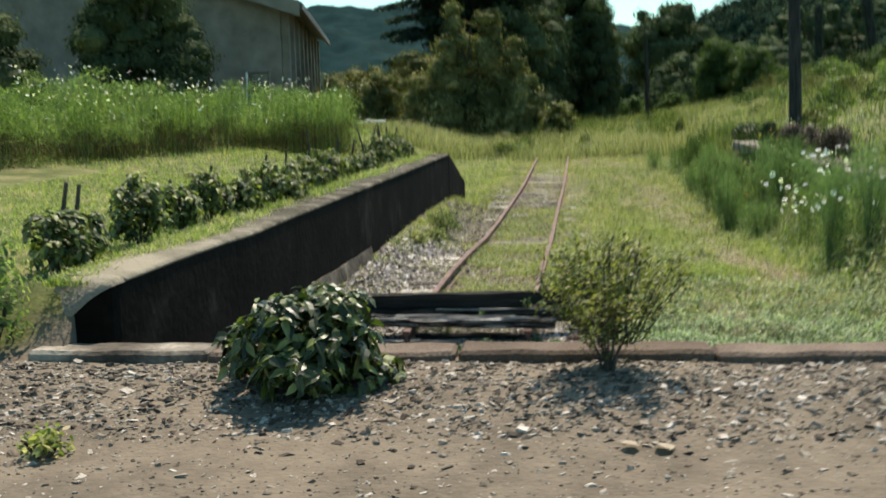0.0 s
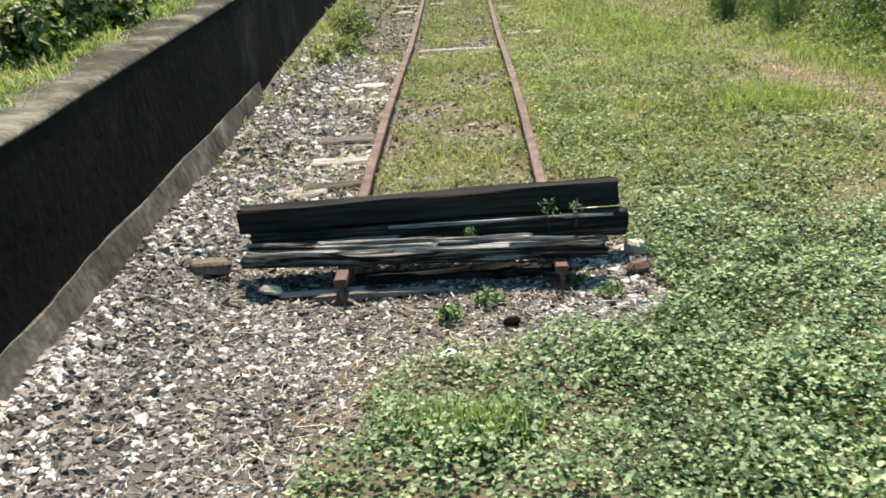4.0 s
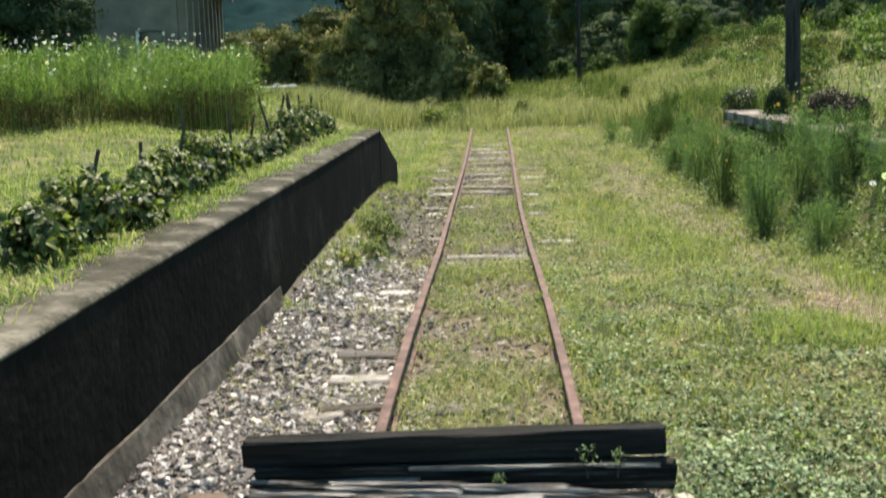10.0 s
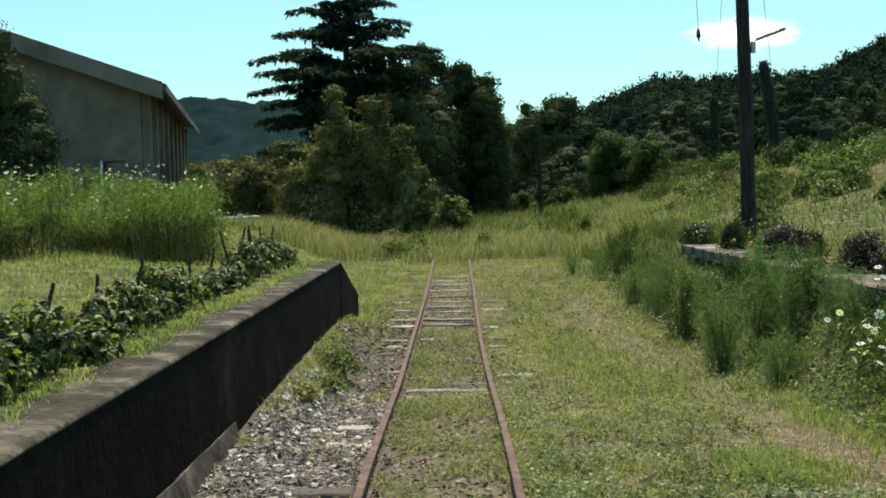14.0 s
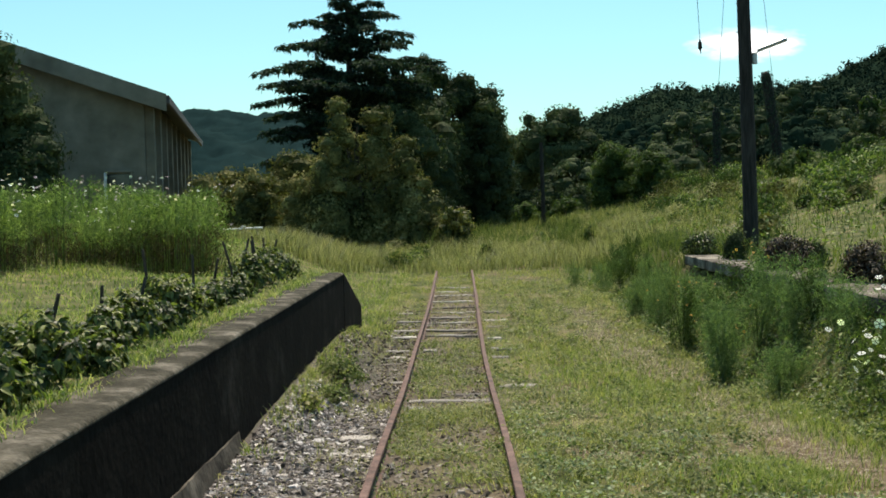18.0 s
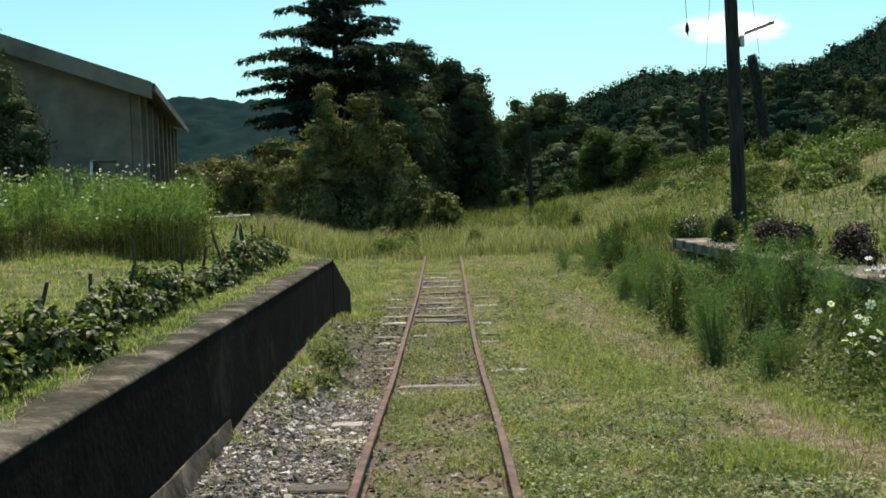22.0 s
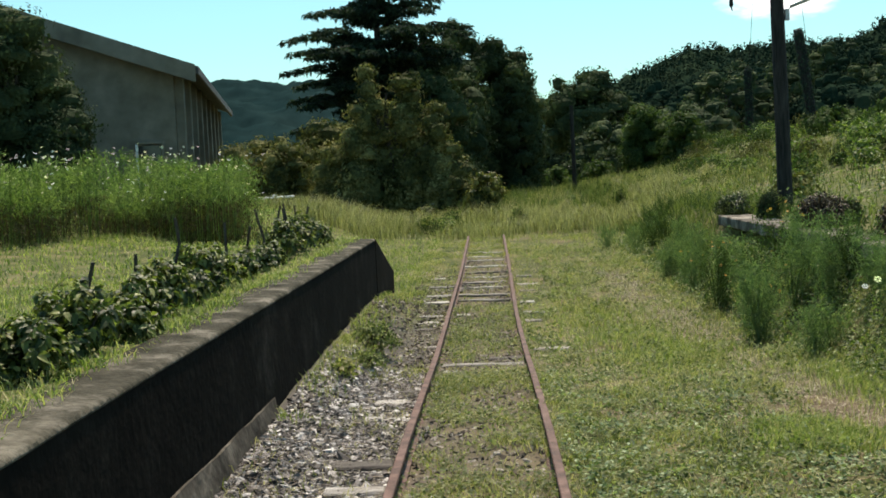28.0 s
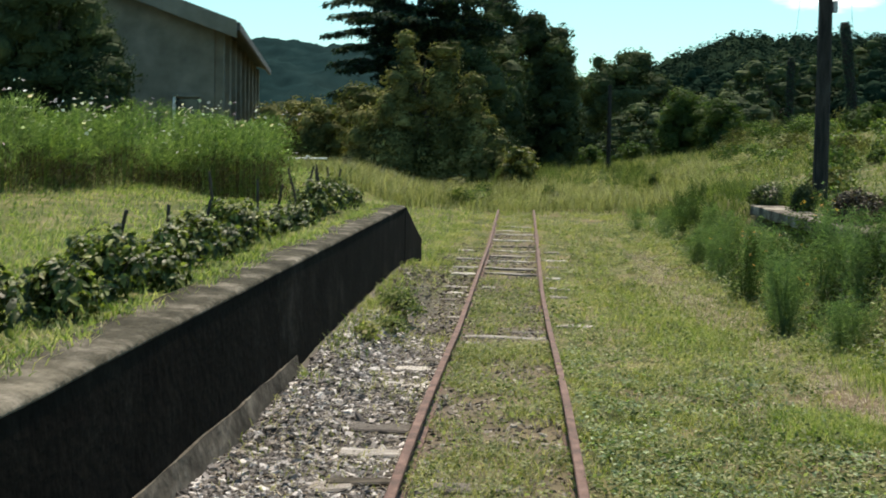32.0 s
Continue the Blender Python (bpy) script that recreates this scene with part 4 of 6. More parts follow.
a = scatter(9000, -0.5, 0.5, 5.8, 13.6, lambda x, y: np.clip(wobble(x, y) + 0.3, 0, 1) * (1 - gauge(x, y)))
stuff("dry_grass", blades_at(a, srand(len(a), 0.04, 0.14), 0.005, 1.5), "straw", "yellowed dry grass between the rails", "grass")
a = scatter(34000, -0.55, 0.62, 5.3, 21.0, lambda x, y: (1 - gauge(x, y)) * (0.3 + 0.7 * clumps(x, y)))
a[:, 2] += srand(len(a), 0.0, 0.09)
stuff("track_weeds", leaves_at(a, np.tile([0, 0, 1.0], (len(a), 1)), 0.011 + 0.02 * srand(len(a)), 1.5, 0.1, fold=False), "weed_leaf", "small leafy weeds growing between the rails", "ground cover")
a = scatter(9000, -0.55, 0.6, 5.3, 31.0, lambda x, y: 0.1 + gauge(x, y))
stuff("gravel", stones(a, 0.012 + 0.02 * srand(len(a)) ** 2), "pebble", "brown-grey stones showing between the rails", "gravel")


def lawn_keep(x, y):
    return (x < EDGE_L - 0.22 - 0.12 * wobble(x, y, 3)) * ease(1.2, 2.4, y + 0.4 * wobble(x, y)) * (0.35 + 0.65 * clumps(x, y))


a = scatter(50000, -6.5, EDGE_L - 0.05, 1.1, 13.0, lawn_keep)
stuff("lawn_grass", blades_at(a, srand(len(a), 0.02, 0.09), 0.008, 1.1), "lawn", "short bright lawn grass on the platform", "grass")
a = scatter(34000, -12.0, -1.6, 13.0, 34.0, lambda x, y: np.where(y > 19.3, 1, x < EDGE_L - 0.2) * (0.3 + 0.7 * clumps(x, y)))
stuff("lawn_grass", blades_at(a, srand(len(a), 0.03, 0.11), 0.014, 1.1), "lawn", "short lawn grass running to the far trees", "grass")
a = scatter(5200, EDGE_L - 0.42, EDGE_L - 0.12, 1.2, 5.2, lambda x, y: ease(-0.14, -0.30, x - EDGE_L + 0.07 * wobble(x, y, 2)) * ease(5.2, 3.0, y))
a[:, 2] = 1.115
stuff("edge_grass", blades_at(a, srand(len(a), 0.03, 0.09), 0.008, 1.2), "lawn", "grass leaning over the worn coping", "grass")
# tufts along the coping and the foot of the wall
y = np.concatenate([srand(5600, 1.6, 19.3), srand(1500, 9.5, 19.2)])
x = np.where(np.arange(len(y)) < 5600, EDGE_L - 0.34 + np.random.normal(size=len(y)) * 0.075, EDGE_L + 0.05 + np.abs(np.random.normal(size=len(y))) * 0.16)
p = np.stack([x, y, np.where(np.arange(len(y)) < 5600, 1.09, ground_z(x, y))], 1)
p = p[wobble(p[:, 0], p[:, 1], 1.5) > -0.25]
stuff("edge_grass", blades_at(p, srand(len(p), 0.03, 0.12), 0.009, 0.9), "lawn", "grass tufts creeping along the wall", "grass")
np.random.seed(14)
a = scatter(30000, -1.65, 4.4, 6.5, 30.0, lambda x, y: clumps(x + 3, y * 0.8) * (x > EDGE_L + 0.1) * np.where(x < -0.6, 0.8, 0.5) * (1 - 0.9 * gauge(x, y)))
stuff("dry_grass", blades_at(a, srand(len(a), 0.02, 0.08), 0.008, 1.6), "straw", "dry yellow stalks lying in the grass", "grass")
a = np.concatenate([scatter(32000, 1.9, 4.3, 7.4, 27.0, lambda x, y: np.clip(bare(x, y) * 1.4, 0, 1)), scatter(24000, -1.6, 4.3, 5.6, 30.0, lambda x, y: np.clip(wobble(x * 0.7 + 5, y * 0.5) * 1.4 + 0.35, 0.1, 1) * (x > clover_line(y) - 0.1))])
lv, lf = blades_at(np.zeros((len(a), 3)), srand(len(a), 0.08, 0.26), 0.009, 0.9)
az = np.repeat(srand(len(a), 0, 6.28), 6)
stuff("dry_litter", (np.stack([lv[:, 2] * np.cos(az) - lv[:, 0] * np.sin(az), lv[:, 2] * np.sin(az) + lv[:, 0] * np.cos(az), 0.012 + 0.25 * np.abs(lv[:, 1])], 1) + np.repeat(a, 6, 0), lf), "dead_stalk", "dry brown cut stalks lying in the grass", "litter")
np.random.seed(16)
for y0, y1, m, per, s in ((5.8, 14.5, 820, 38, 0.021), (14.5, 33.0, 800, 24, 0.031)):
    c = scatter(m, -1.6, 4.4, y0, y1, lambda x, y: np.where(np.abs(x) < 0.55, 1 - gauge(x, y), np.where(x < -0.55, 0.35 + 0.3 * ease(12, 20, y), 1)) * (x > clover_line(y) - 0.2) * np.where((np.abs(x) < 1.15) & (y > 21), 0.25, 1) * (1 - bare(x, y)))
    rr = srand(len(c), 0.05, 0.16)
    o = np.random.normal(size=(len(c), per, 3)) * rr[:, None, None] * np.array([0.6, 0.6, 0.0])
    o[..., 2] = srand((len(c), per)) * (0.03 + 0.8 * rr[:, None])
    a = (c[:, None] + o).reshape(-1, 3)
    nrm = o * np.array([4, 4, 0]) + np.array([0, 0, 0.8])
    stuff("lawn_weeds", leaves_at(a, nrm.reshape(-1, 3), s * srand(len(a), 0.5, 1.4), 1.9, 0.2, fold=False), "weed_leaf", "leafy weed tufts standing in the grass", "ground cover")
np.random.seed(15)
a = scatter(14000, -1.6, 4.4, 12.0, 36.0, lambda x, y: track_grass(x, y) * 0.9)
a[:, 2] += srand(len(a), 0.0, 0.06)
stuff("lawn_weeds", leaves_at(a, np.tile([0, 0, 1.0], (len(a), 1)), 0.014 + 0.022 * srand(len(a)), 1.4, 0.1, fold=False), "weed_leaf", "small broad-leaved weeds in the grass", "ground cover")
np.random.seed(17)
for cx, cy, rx, ry, m in ((2.5, 9.1, 0.2, 0.26, 2600), (2.62, 8.7, 0.22, 0.2, 2000), (3.85, 10.2, 0.3, 0.9, 3400), (2.3, 14.6, 0.35, 1.1, 2600), (3.75, 11.9, 0.3, 0.7, 1800), (2.0, 18.0, 0.5, 1.8, 3000)):
    a = np.column_stack([cx + rx * np.random.normal(size=m), cy + ry * np.random.normal(size=m)])
    a = np.column_stack([a, ground_z(a[:, 0], a[:, 1])])
    stuff("fresh_grass", blades_at(a, srand(m, 0.05, 0.15), 0.007, 0.8), "lawn", "fresh bright green grass tufts beside the worn patch", "grass")
# tall pale grass beyond the rail ends
np.random.seed(13)
def band_edge(x, y):
    """1 where the unmown grass beyond the rails stands, 0 on the mown side."""
    return ease(37.0, 37.6, y - 0.5 * np.abs(np.sin(x * 0.9)) * wobble(x * 0.6, 3.0) + 1.1 * ease(3.0, 4.5, x))


a = scatter(36000, -13, 12, 36.0, 76.0, lambda x, y: band_edge(x, y))
stuff("tall_grass", blades_at(a, srand(len(a), 0.25, 0.75) * (0.75 + 0.45 * wobble(a[:, 0], a[:, 1], 0.5)), 0.028, 0.6), "meadow", "tall green meadow grass beyond the rail ends", "grass")
a = scatter(44000, -9, 8, 36.0, 56.0, lambda x, y: band_edge(x, y) * np.clip(0.7 + wobble(x * 0.5, y * 0.5), 0, 1))
stuff("tall_grass", blades_at(a, srand(len(a), 0.35, 0.92) * (0.75 + 0.4 * wobble(a[:, 0], a[:, 1], 0.4)), 0.016, 0.7), "straw_green", "tall pale seeding grass beyond the rail ends", "grass")
a = scatter(9000, -1.6, 5.5, 44.0, 60.0, lambda x, y: np.clip(0.55 + wobble(x * 0.6, y * 0.4), 0, 1) * ease(44, 48, y))
stuff("tall_grass", blades_at(a, srand(len(a), 0.6, 1.35) * (0.7 + 0.4 * wobble(a[:, 0], a[:, 1], 0.7)), 0.022, 0.5), "rank_grass", "tall green reeds and grass beside the grove", "grass")
# bank
a = scatter(36000, 5.6, 40.0, 12.0, 75.0, lambda x, y: np.clip(1.2 - 0.012 * y, 0, 1) * (x < 9 + 0.46 * y))
stuff("bank_grass", blades_at(a, srand(len(a), 0.2, 0.6) * (0.8 + 0.4 * wobble(a[:, 0], a[:, 1], 0.6)), 0.02, 0.8), "rank_grass", "rank grass and weeds over the bank", "grass")
a = scatter(24000, 4.7, 13.0, 1.2, 13.0, lambda x, y: ease(1.0, 3.0, y))
b = scatter(80000, 5.6, 40.0, 10.0, 75.0, lambda x, y: np.clip(1.2 - 0.012 * y, 0, 1) * (x < 9 + 0.46 * y) * clumps(x * 0.25, y * 0.25))
b[:, 2] += srand(len(b), 0.05, 0.5) * (0.6 + 0.8 * clumps(b[:, 0] * 0.25, b[:, 1] * 0.25))
stuff("bank_cover", leaves_at(b, np.tile([0, 0, 0.8], (len(b), 1)), 0.03 + 0.05 * srand(len(b)), 1.2, 0.2, fold=False), "leaf_bank", "vines and leafy weeds covering the bank", "ground cover")
stuff("bank_grass", blades_at(a, srand(len(a), 0.05, 0.2), 0.016, 0.9), "rank_grass", "rank grass beside the platform", "grass")


a = scatter(36000, 3.55, 4.55, 7.0, 34.0, lambda x, y: ease(3.55, 3.95, x + 0.25 * wobble(x, y)) * (0.4 + 0.6 * clumps(x * 0.7, y * 0.7)))
a[:, 2] += srand(len(a), 0.01, 0.14) * (0.3 + 0.9 * clumps(a[:, 0] * 0.6, a[:, 1] * 0.6))
stuff("slope_cover", leaves_at(a, np.tile([-0.5, 0, 0.8], (len(a), 1)), 0.018 + 0.03 * srand(len(a)), 1.7, 0.2, fold=False), "leaf_bank", "leafy green weeds covering the slope below the platform", "ground cover")
a = scatter(9000, 4.2, 6.2, 23.3, 38.0, lambda x, y: 0.4 + 0.6 * clumps(x * 0.5, y * 0.5))
stuff("bank_grass", blades_at(a, srand(len(a), 0.12, 0.5), 0.014, 0.8), "rank_grass", "rank grass past the end of the platform slabs", "grass")
a = scatter(16000, -7.0, -1.4, 19.0, 37.5, lambda x, y: 0.5 + 0.5 * clumps(x, y))
stuff("lawn_grass", blades_at(a, srand(len(a), 0.04, 0.14), 0.013, 1.0), "lawn", "rough lawn grass round the end of the wall", "grass")


# ---- flower beds ----
def flower_heads(p, size, mat, name, label):
    v, f = [], []
    m = len(p)
    n = np.random.normal(size=(m, 3)) * 0.6 + np.array([0.0, -0.3, 1.0])
    n /= np.linalg.norm(n, axis=1, keepdims=True)
    a = np.cross(n, [1.0, 0.2, 0.1])
    a /= np.linalg.norm(a, axis=1, keepdims=True)
    b = np.cross(n, a)
    for k in range(6):
        w0, w1, wm = 2 * math.pi * k / 6 - 0.42, 2 * math.pi * k / 6 + 0.42, 2 * math.pi * k / 6
        for w, rr in ((wm, 0.12), (w0, 0.9), (wm, 1.05), (w1, 0.9)):
            v.append(p + size[:, None] * rr * (math.cos(w) * a + math.sin(w) * b) + n * size[:, None] * 0.12 * rr)
    v = np.stack(v, 1).reshape(-1, 3)
    f = np.arange(len(v)).reshape(-1, 4)
    return tagged(part(name, mesh_of(name, v, f, [M[mat]]), None), label, "flowers", kind="stuff")


np.random.seed(21)
bed = []
for k in range(170):
    y = random.uniform(11.0, 27.0)
    front = float(np.interp(y, [11, 12.8, 19, 21.5, 23, 27], [-7.9, -7.6, -6.9, -6.3, -5.0, -5.0]))
    x = front - abs(random.gauss(0, 1.5)) - 0.25
    bed.append((x, y, float(ground_z(x, y)), random.uniform(0.7, 1.1) + 0.75 * math.sin(y * 1.15) ** 4 * (0.5 + 0.5 * random.random()) + 0.2 * math.sin(y * 3.1 + x)))
for y in (21.5, 22.4, 23.0, 23.6):
    for x in (-5.1, -5.6, -4.8):
        bed.append((x, y, 1.15, random.uniform(1.2, 1.6)))
for k, b in enumerate(bed):
    np.random.seed(500 + k)
    n = 680
    u = srand(n) ** 0.8
    rr = 0.34 * np.sin(np.pi * np.clip(0.22 + 0.62 * u, 0, 1)) * np.sqrt(srand(n)) * (1.5 if k % 3 else 1.1)
    aa = srand(n, 0, 6.283)
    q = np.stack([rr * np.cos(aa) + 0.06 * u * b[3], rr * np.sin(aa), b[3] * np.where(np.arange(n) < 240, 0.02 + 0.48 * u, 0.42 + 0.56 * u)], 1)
    t = thing("cosmos_plant", pose(*b[:3]), "tall feathery cosmos plant in the flower bed", "plant", "cosmos plants in the bed")
    spray = leaves_at(q, np.random.normal(size=q.shape) * np.array([1, 1, 0.4]), 0.0115 * srand(n, 0.7, 1.3), 10.0, 0.7, fold=False, up=0.0)
    part("foliage", (spray[0][960:], spray[1][:-240]), M["cosmos_deep" if k % 5 < 2 else "cosmos"], t)
    part("lower_foliage", (spray[0][:960], spray[1][:240]), M["shaded_leaf"], t, "brown lower leaves darkened for the shade low in the bed")
    part("stem", joined([tube([(0.1 * math.cos(j * 2.4), 0.1 * math.sin(j * 2.4), -0.05), (0.12 * math.cos(j * 2.4), 0.12 * math.sin(j * 2.4), b[3] * 0.5), (0.16 * math.cos(j * 2), 0.16 * math.sin(j * 2), b[3])], [0.007, 0.006, 0.003], 4, False) for j in range(6)]), M["cosmos_deep"], t)
tops = np.array([(b[0] + random.gauss(0, 0.3), b[1] + random.gauss(0, 0.3), b[2] + b[3] + random.uniform(-0.10, 0.22)) for b in bed for _ in range(4)])
flower_heads(tops[::2], srand(len(tops[::2]), 0.02, 0.034), "petal_white", "cosmos_flowers", "white cosmos flowers over the bed")
flower_heads(tops[1::2], srand(len(tops[1::2]), 0.02, 0.034), "petal_pink", "cosmos_flowers", "pink cosmos flowers over the bed")
# weeds and cosmos at the foot of the opposite platform
np.random.seed(22)
weeds = []
for k in range(20):
    y = 8.0 + 23.0 * random.random()
    x = float(np.interp(y, [7.5, 11, 15, 22, 30], [4.1, 4.1, 4.0, 3.9, 3.9])) + abs(random.gauss(0, 0.35))
    weeds.append((min(x, 4.35), y, 0.0, random.uniform(0.2, 0.42), "low"))
for x, y, h, kind in [(4.99, 33.8, 1.15, "dark"), (4.6, 33.2, 0.9, "dark"), (3.68, 24.3, 0.64, "mid"), (4.0, 24.6, 0.6, "mid"), (3.7, 18.9, 1.05, "dark"), (3.85, 19.3, 0.9, "mid"), (3.48, 15.0, 1.05, "light"), (3.62, 15.2, 0.8, "light"), (4.44, 17.56, 1.2, "dark"), (4.36, 15.64, 1.22, "light"), (4.15, 15.9, 1.0, "mid"), (4.52, 14.53, 1.2, "dark"), (4.3, 14.6, 1.05, "light"), (3.76, 13.32, 0.54, "light"), (3.95, 13.5, 0.5, "mid"), (4.5, 12.9, 0.95, "mid"), (3.29, 32.0, 0.6, "mid"), (3.83, 30.2, 0.75, "mid"), (4.1, 29.0, 0.7, "dark"), (3.83, 21.8, 0.9, "mid"), (4.1, 22.4, 0.95, "light"), (3.97, 18.1, 1.1, "light"), (4.3, 26.5, 0.8, "mid"), (3.9, 8.8, 1.3, "mid"), (4.25, 8.3, 1.35, "light"), (4.5, 8.9, 1.35, "mid"), (4.2, 9.6, 1.15, "light"), (4.25, 10.6, 1.05, "mid"), (4.5, 11.3, 1.1, "dark"), (4.45, 16.6, 1.2, "mid"), (4.5, 15.1, 1.2, "light"), (4.2, 20.2, 0.9, "mid"), (4.5, 13.7, 1.05, "mid"), (3.75, 16.2, 0.95, "mid"), (4.0, 17.0, 1.1, "dark"), (3.9, 23.2, 0.9, "mid"), (4.3, 28.0, 0.85, "dark"), (4.4, 30.6, 0.9, "mid")]:
    weeds.append((x, y, 0.0, h, kind))
for k in range(16):
    weeds.append((random.uniform(3.95, 4.9), random.uniform(8.5, 13.8), 0.0, random.uniform(0.22, 0.45), "low"))
weeds = [(x, y, float(ground_z(x, y)) - 0.02, h if k == "low" else max(0.35, 1.12 * h - 0.8 * max(0.0, float(ground_z(x, y)))), k) for x, y, _, h, k in weeds]
WEED = {"low": ("weed_clump", "leaf_bank", "low leafy weed clump at the foot of the platform"), "light": ("cosmos_plant", "cosmos_cool", "feathery light green cosmos plant at the foot of the platform"), "mid": ("cosmos_plant", "cosmos_cool", "leafy green flowering plant at the foot of the platform"), "dark": ("weed_bush", "leaf_vine", "dark green bushy weed at the foot of the platform")}
for k, (x, y, z, h, kind) in enumerate(weeds):
    low = kind == "low"
    n = 300 if low else int(1300 + 1000 * h)
    wd = random.uniform(0.2, 0.32) if low else (0.26 if kind != "dark" else 0.36) * random.uniform(0.9, 1.2)
    side = 7 if low else 15
    tips = [(wd * math.sqrt(random.random()), random.uniform(0, 6.283), random.uniform(0.5 if low else 0.66, 1.0)) for _ in range(side)]
    i = np.random.randint(0, side, n)
    e = srand(n) ** 0.75
    tr, ta, th = (np.array([q[c] for q in tips])[i] for c in range(3))
    q = np.stack([tr * np.cos(ta) * (0.6 + 0.4 * e), tr * np.sin(ta) * (0.6 + 0.4 * e), h * th * e + 0.02], 1) + np.random.normal(size=(n, 3)) * (0.03 + 0.035 * (1 - abs(2 * e - 1)))[:, None]
    q[:, 2] = np.maximum(q[:, 2], 0.0)
    t = thing(WEED[kind][0], pose(x, y, z), WEED[kind][2], "plant", "plants along the platform foot")
    fine = kind in ("light", "mid")
    part("foliage", leaves_at(q, np.random.normal(size=q.shape) * np.array([1, 1, 0.5]) + np.array([0, 0, 0.3]), (0.0065 if fine else 0.016) * srand(n, 0.6, 1.4), 11.0 if fine else 2.4, 0.4, fold=False, up=0.1), M[WEED[kind][1]], t)
    for r, a, s in tips[:4 if low else 8]:
        part("stem", tube([(0, 0, -0.05), (0.4 * r * math.cos(a), 0.4 * r * math.sin(a), h * s * 0.5), (r * math.cos(a), r * math.sin(a), h * s)], [0.008, 0.006, 0.002], 4, False), M[WEED[kind][1]], t)
hd = np.array([(random.gauss(3.95, 0.45), random.gauss(8.6, 0.35), random.uniform(0.8, 1.45)) for _ in range(34)] + [(random.gauss(3.8, 0.16), random.gauss(10.5, 0.25), random.uniform(0.62, 0.98)) for _ in range(20)] + [(random.gauss(4.4, 0.25), random.gauss(11.0, 0.4), random.uniform(1.15, 1.45)) for _ in range(14)])
flower_heads(hd, srand(len(hd), 0.024, 0.04), "petal_white", "cosmos_flowers", "large white cosmos flowers beside the track")
M["petal_orange"] = material("orange_petal", [(0.55, 0.22, 0.04), (0.7, 0.4, 0.1)], 3, 0.6, 0.0, island=True, translucent=0.3)
hd = np.array([(random.uniform(3.4, 4.4), random.uniform(15, 22), random.uniform(0.35, 0.8)) for _ in range(22)] + [(random.uniform(4.55, 4.9), random.uniform(17.2, 19.2), random.uniform(1.15, 1.5)) for _ in range(16)])
flower_heads(hd, srand(len(hd), 0.018, 0.028), "petal_orange", "orange_flowers", "small orange flowers among the weeds")


# ---- shrubs ----
def shrub(name, at, w, h, mat, leaf, n, label, group="", stems=5, seed=0, stretch=1.6, droop=0.35, bark="bark", low=0.0, thick=0.012, whorl=1):
    random.seed(seed)
    np.random.seed(seed)
    t = thing(name, at, label, "shrub", group)
    part("stem", joined([tube([(0, 0, -0.05), (0.25 * w * math.cos(a), 0.25 * w * math.sin(a), h * 0.45), (0.3 * w * math.cos(a + 0.3), 0.3 * w * math.sin(a + 0.3), h * random.uniform(0.5, 0.62))], [thick, thick * 0.7, thick * 0.3], 5, False) for a in [6.283 * i / stems + random.random() for i in range(stems)]]), M[bark], t)
    P, Nn = [], []
    for k in range(9):
        a, u = 2.4 * k, (k + 0.5) / 9
        r = 0.30 * w * (1.0 - 0.55 * u)
        c = np.array([r * math.cos(a), r * math.sin(a), h * (low + 0.22 + 0.52 * u)])
        p, d = ball_points(n // 9, 1.0, (0.24 * w, 0.24 * w, 0.2 * h), 0.45)
        P.append(p + c)
        Nn.append(d + 0.4 * (p + c) * np.array([1, 1, 0]) / w)
    P, Nn = np.concatenate(P), np.concatenate(Nn)
    if whorl > 1:
        P, Nn = np.repeat(P[::whorl], whorl, 0), np.repeat(Nn[::whorl], whorl, 0)
        Nn = Nn / np.linalg.norm(Nn, axis=1, keepdims=True) + np.array([0, 0, 0.5])
        P = P + np.random.normal(size=P.shape) * 0.012
    part("foliage", ovate_at(P, Nn, leaf * srand(len(P), 0.55, 1.2), stretch, droop) if whorl > 1 else leaves_at(P, Nn, leaf * srand(len(P), 0.55, 1.2), stretch, droop, fold=name != "bank_bush", jit=0.55), M[mat], t)
    if whorl > 1:
        t.children[-1].data.shade_smooth()
    return t


def ball_points(n, r, squash=(1, 1, 1), shell=0.75):
    d = np.random.normal(size=(n, 3))
    d /= np.linalg.norm(d, axis=1, keepdims=True)
    return d * (shell + (1 - shell) * srand(n)[:, None]) * r * np.array(squash), d


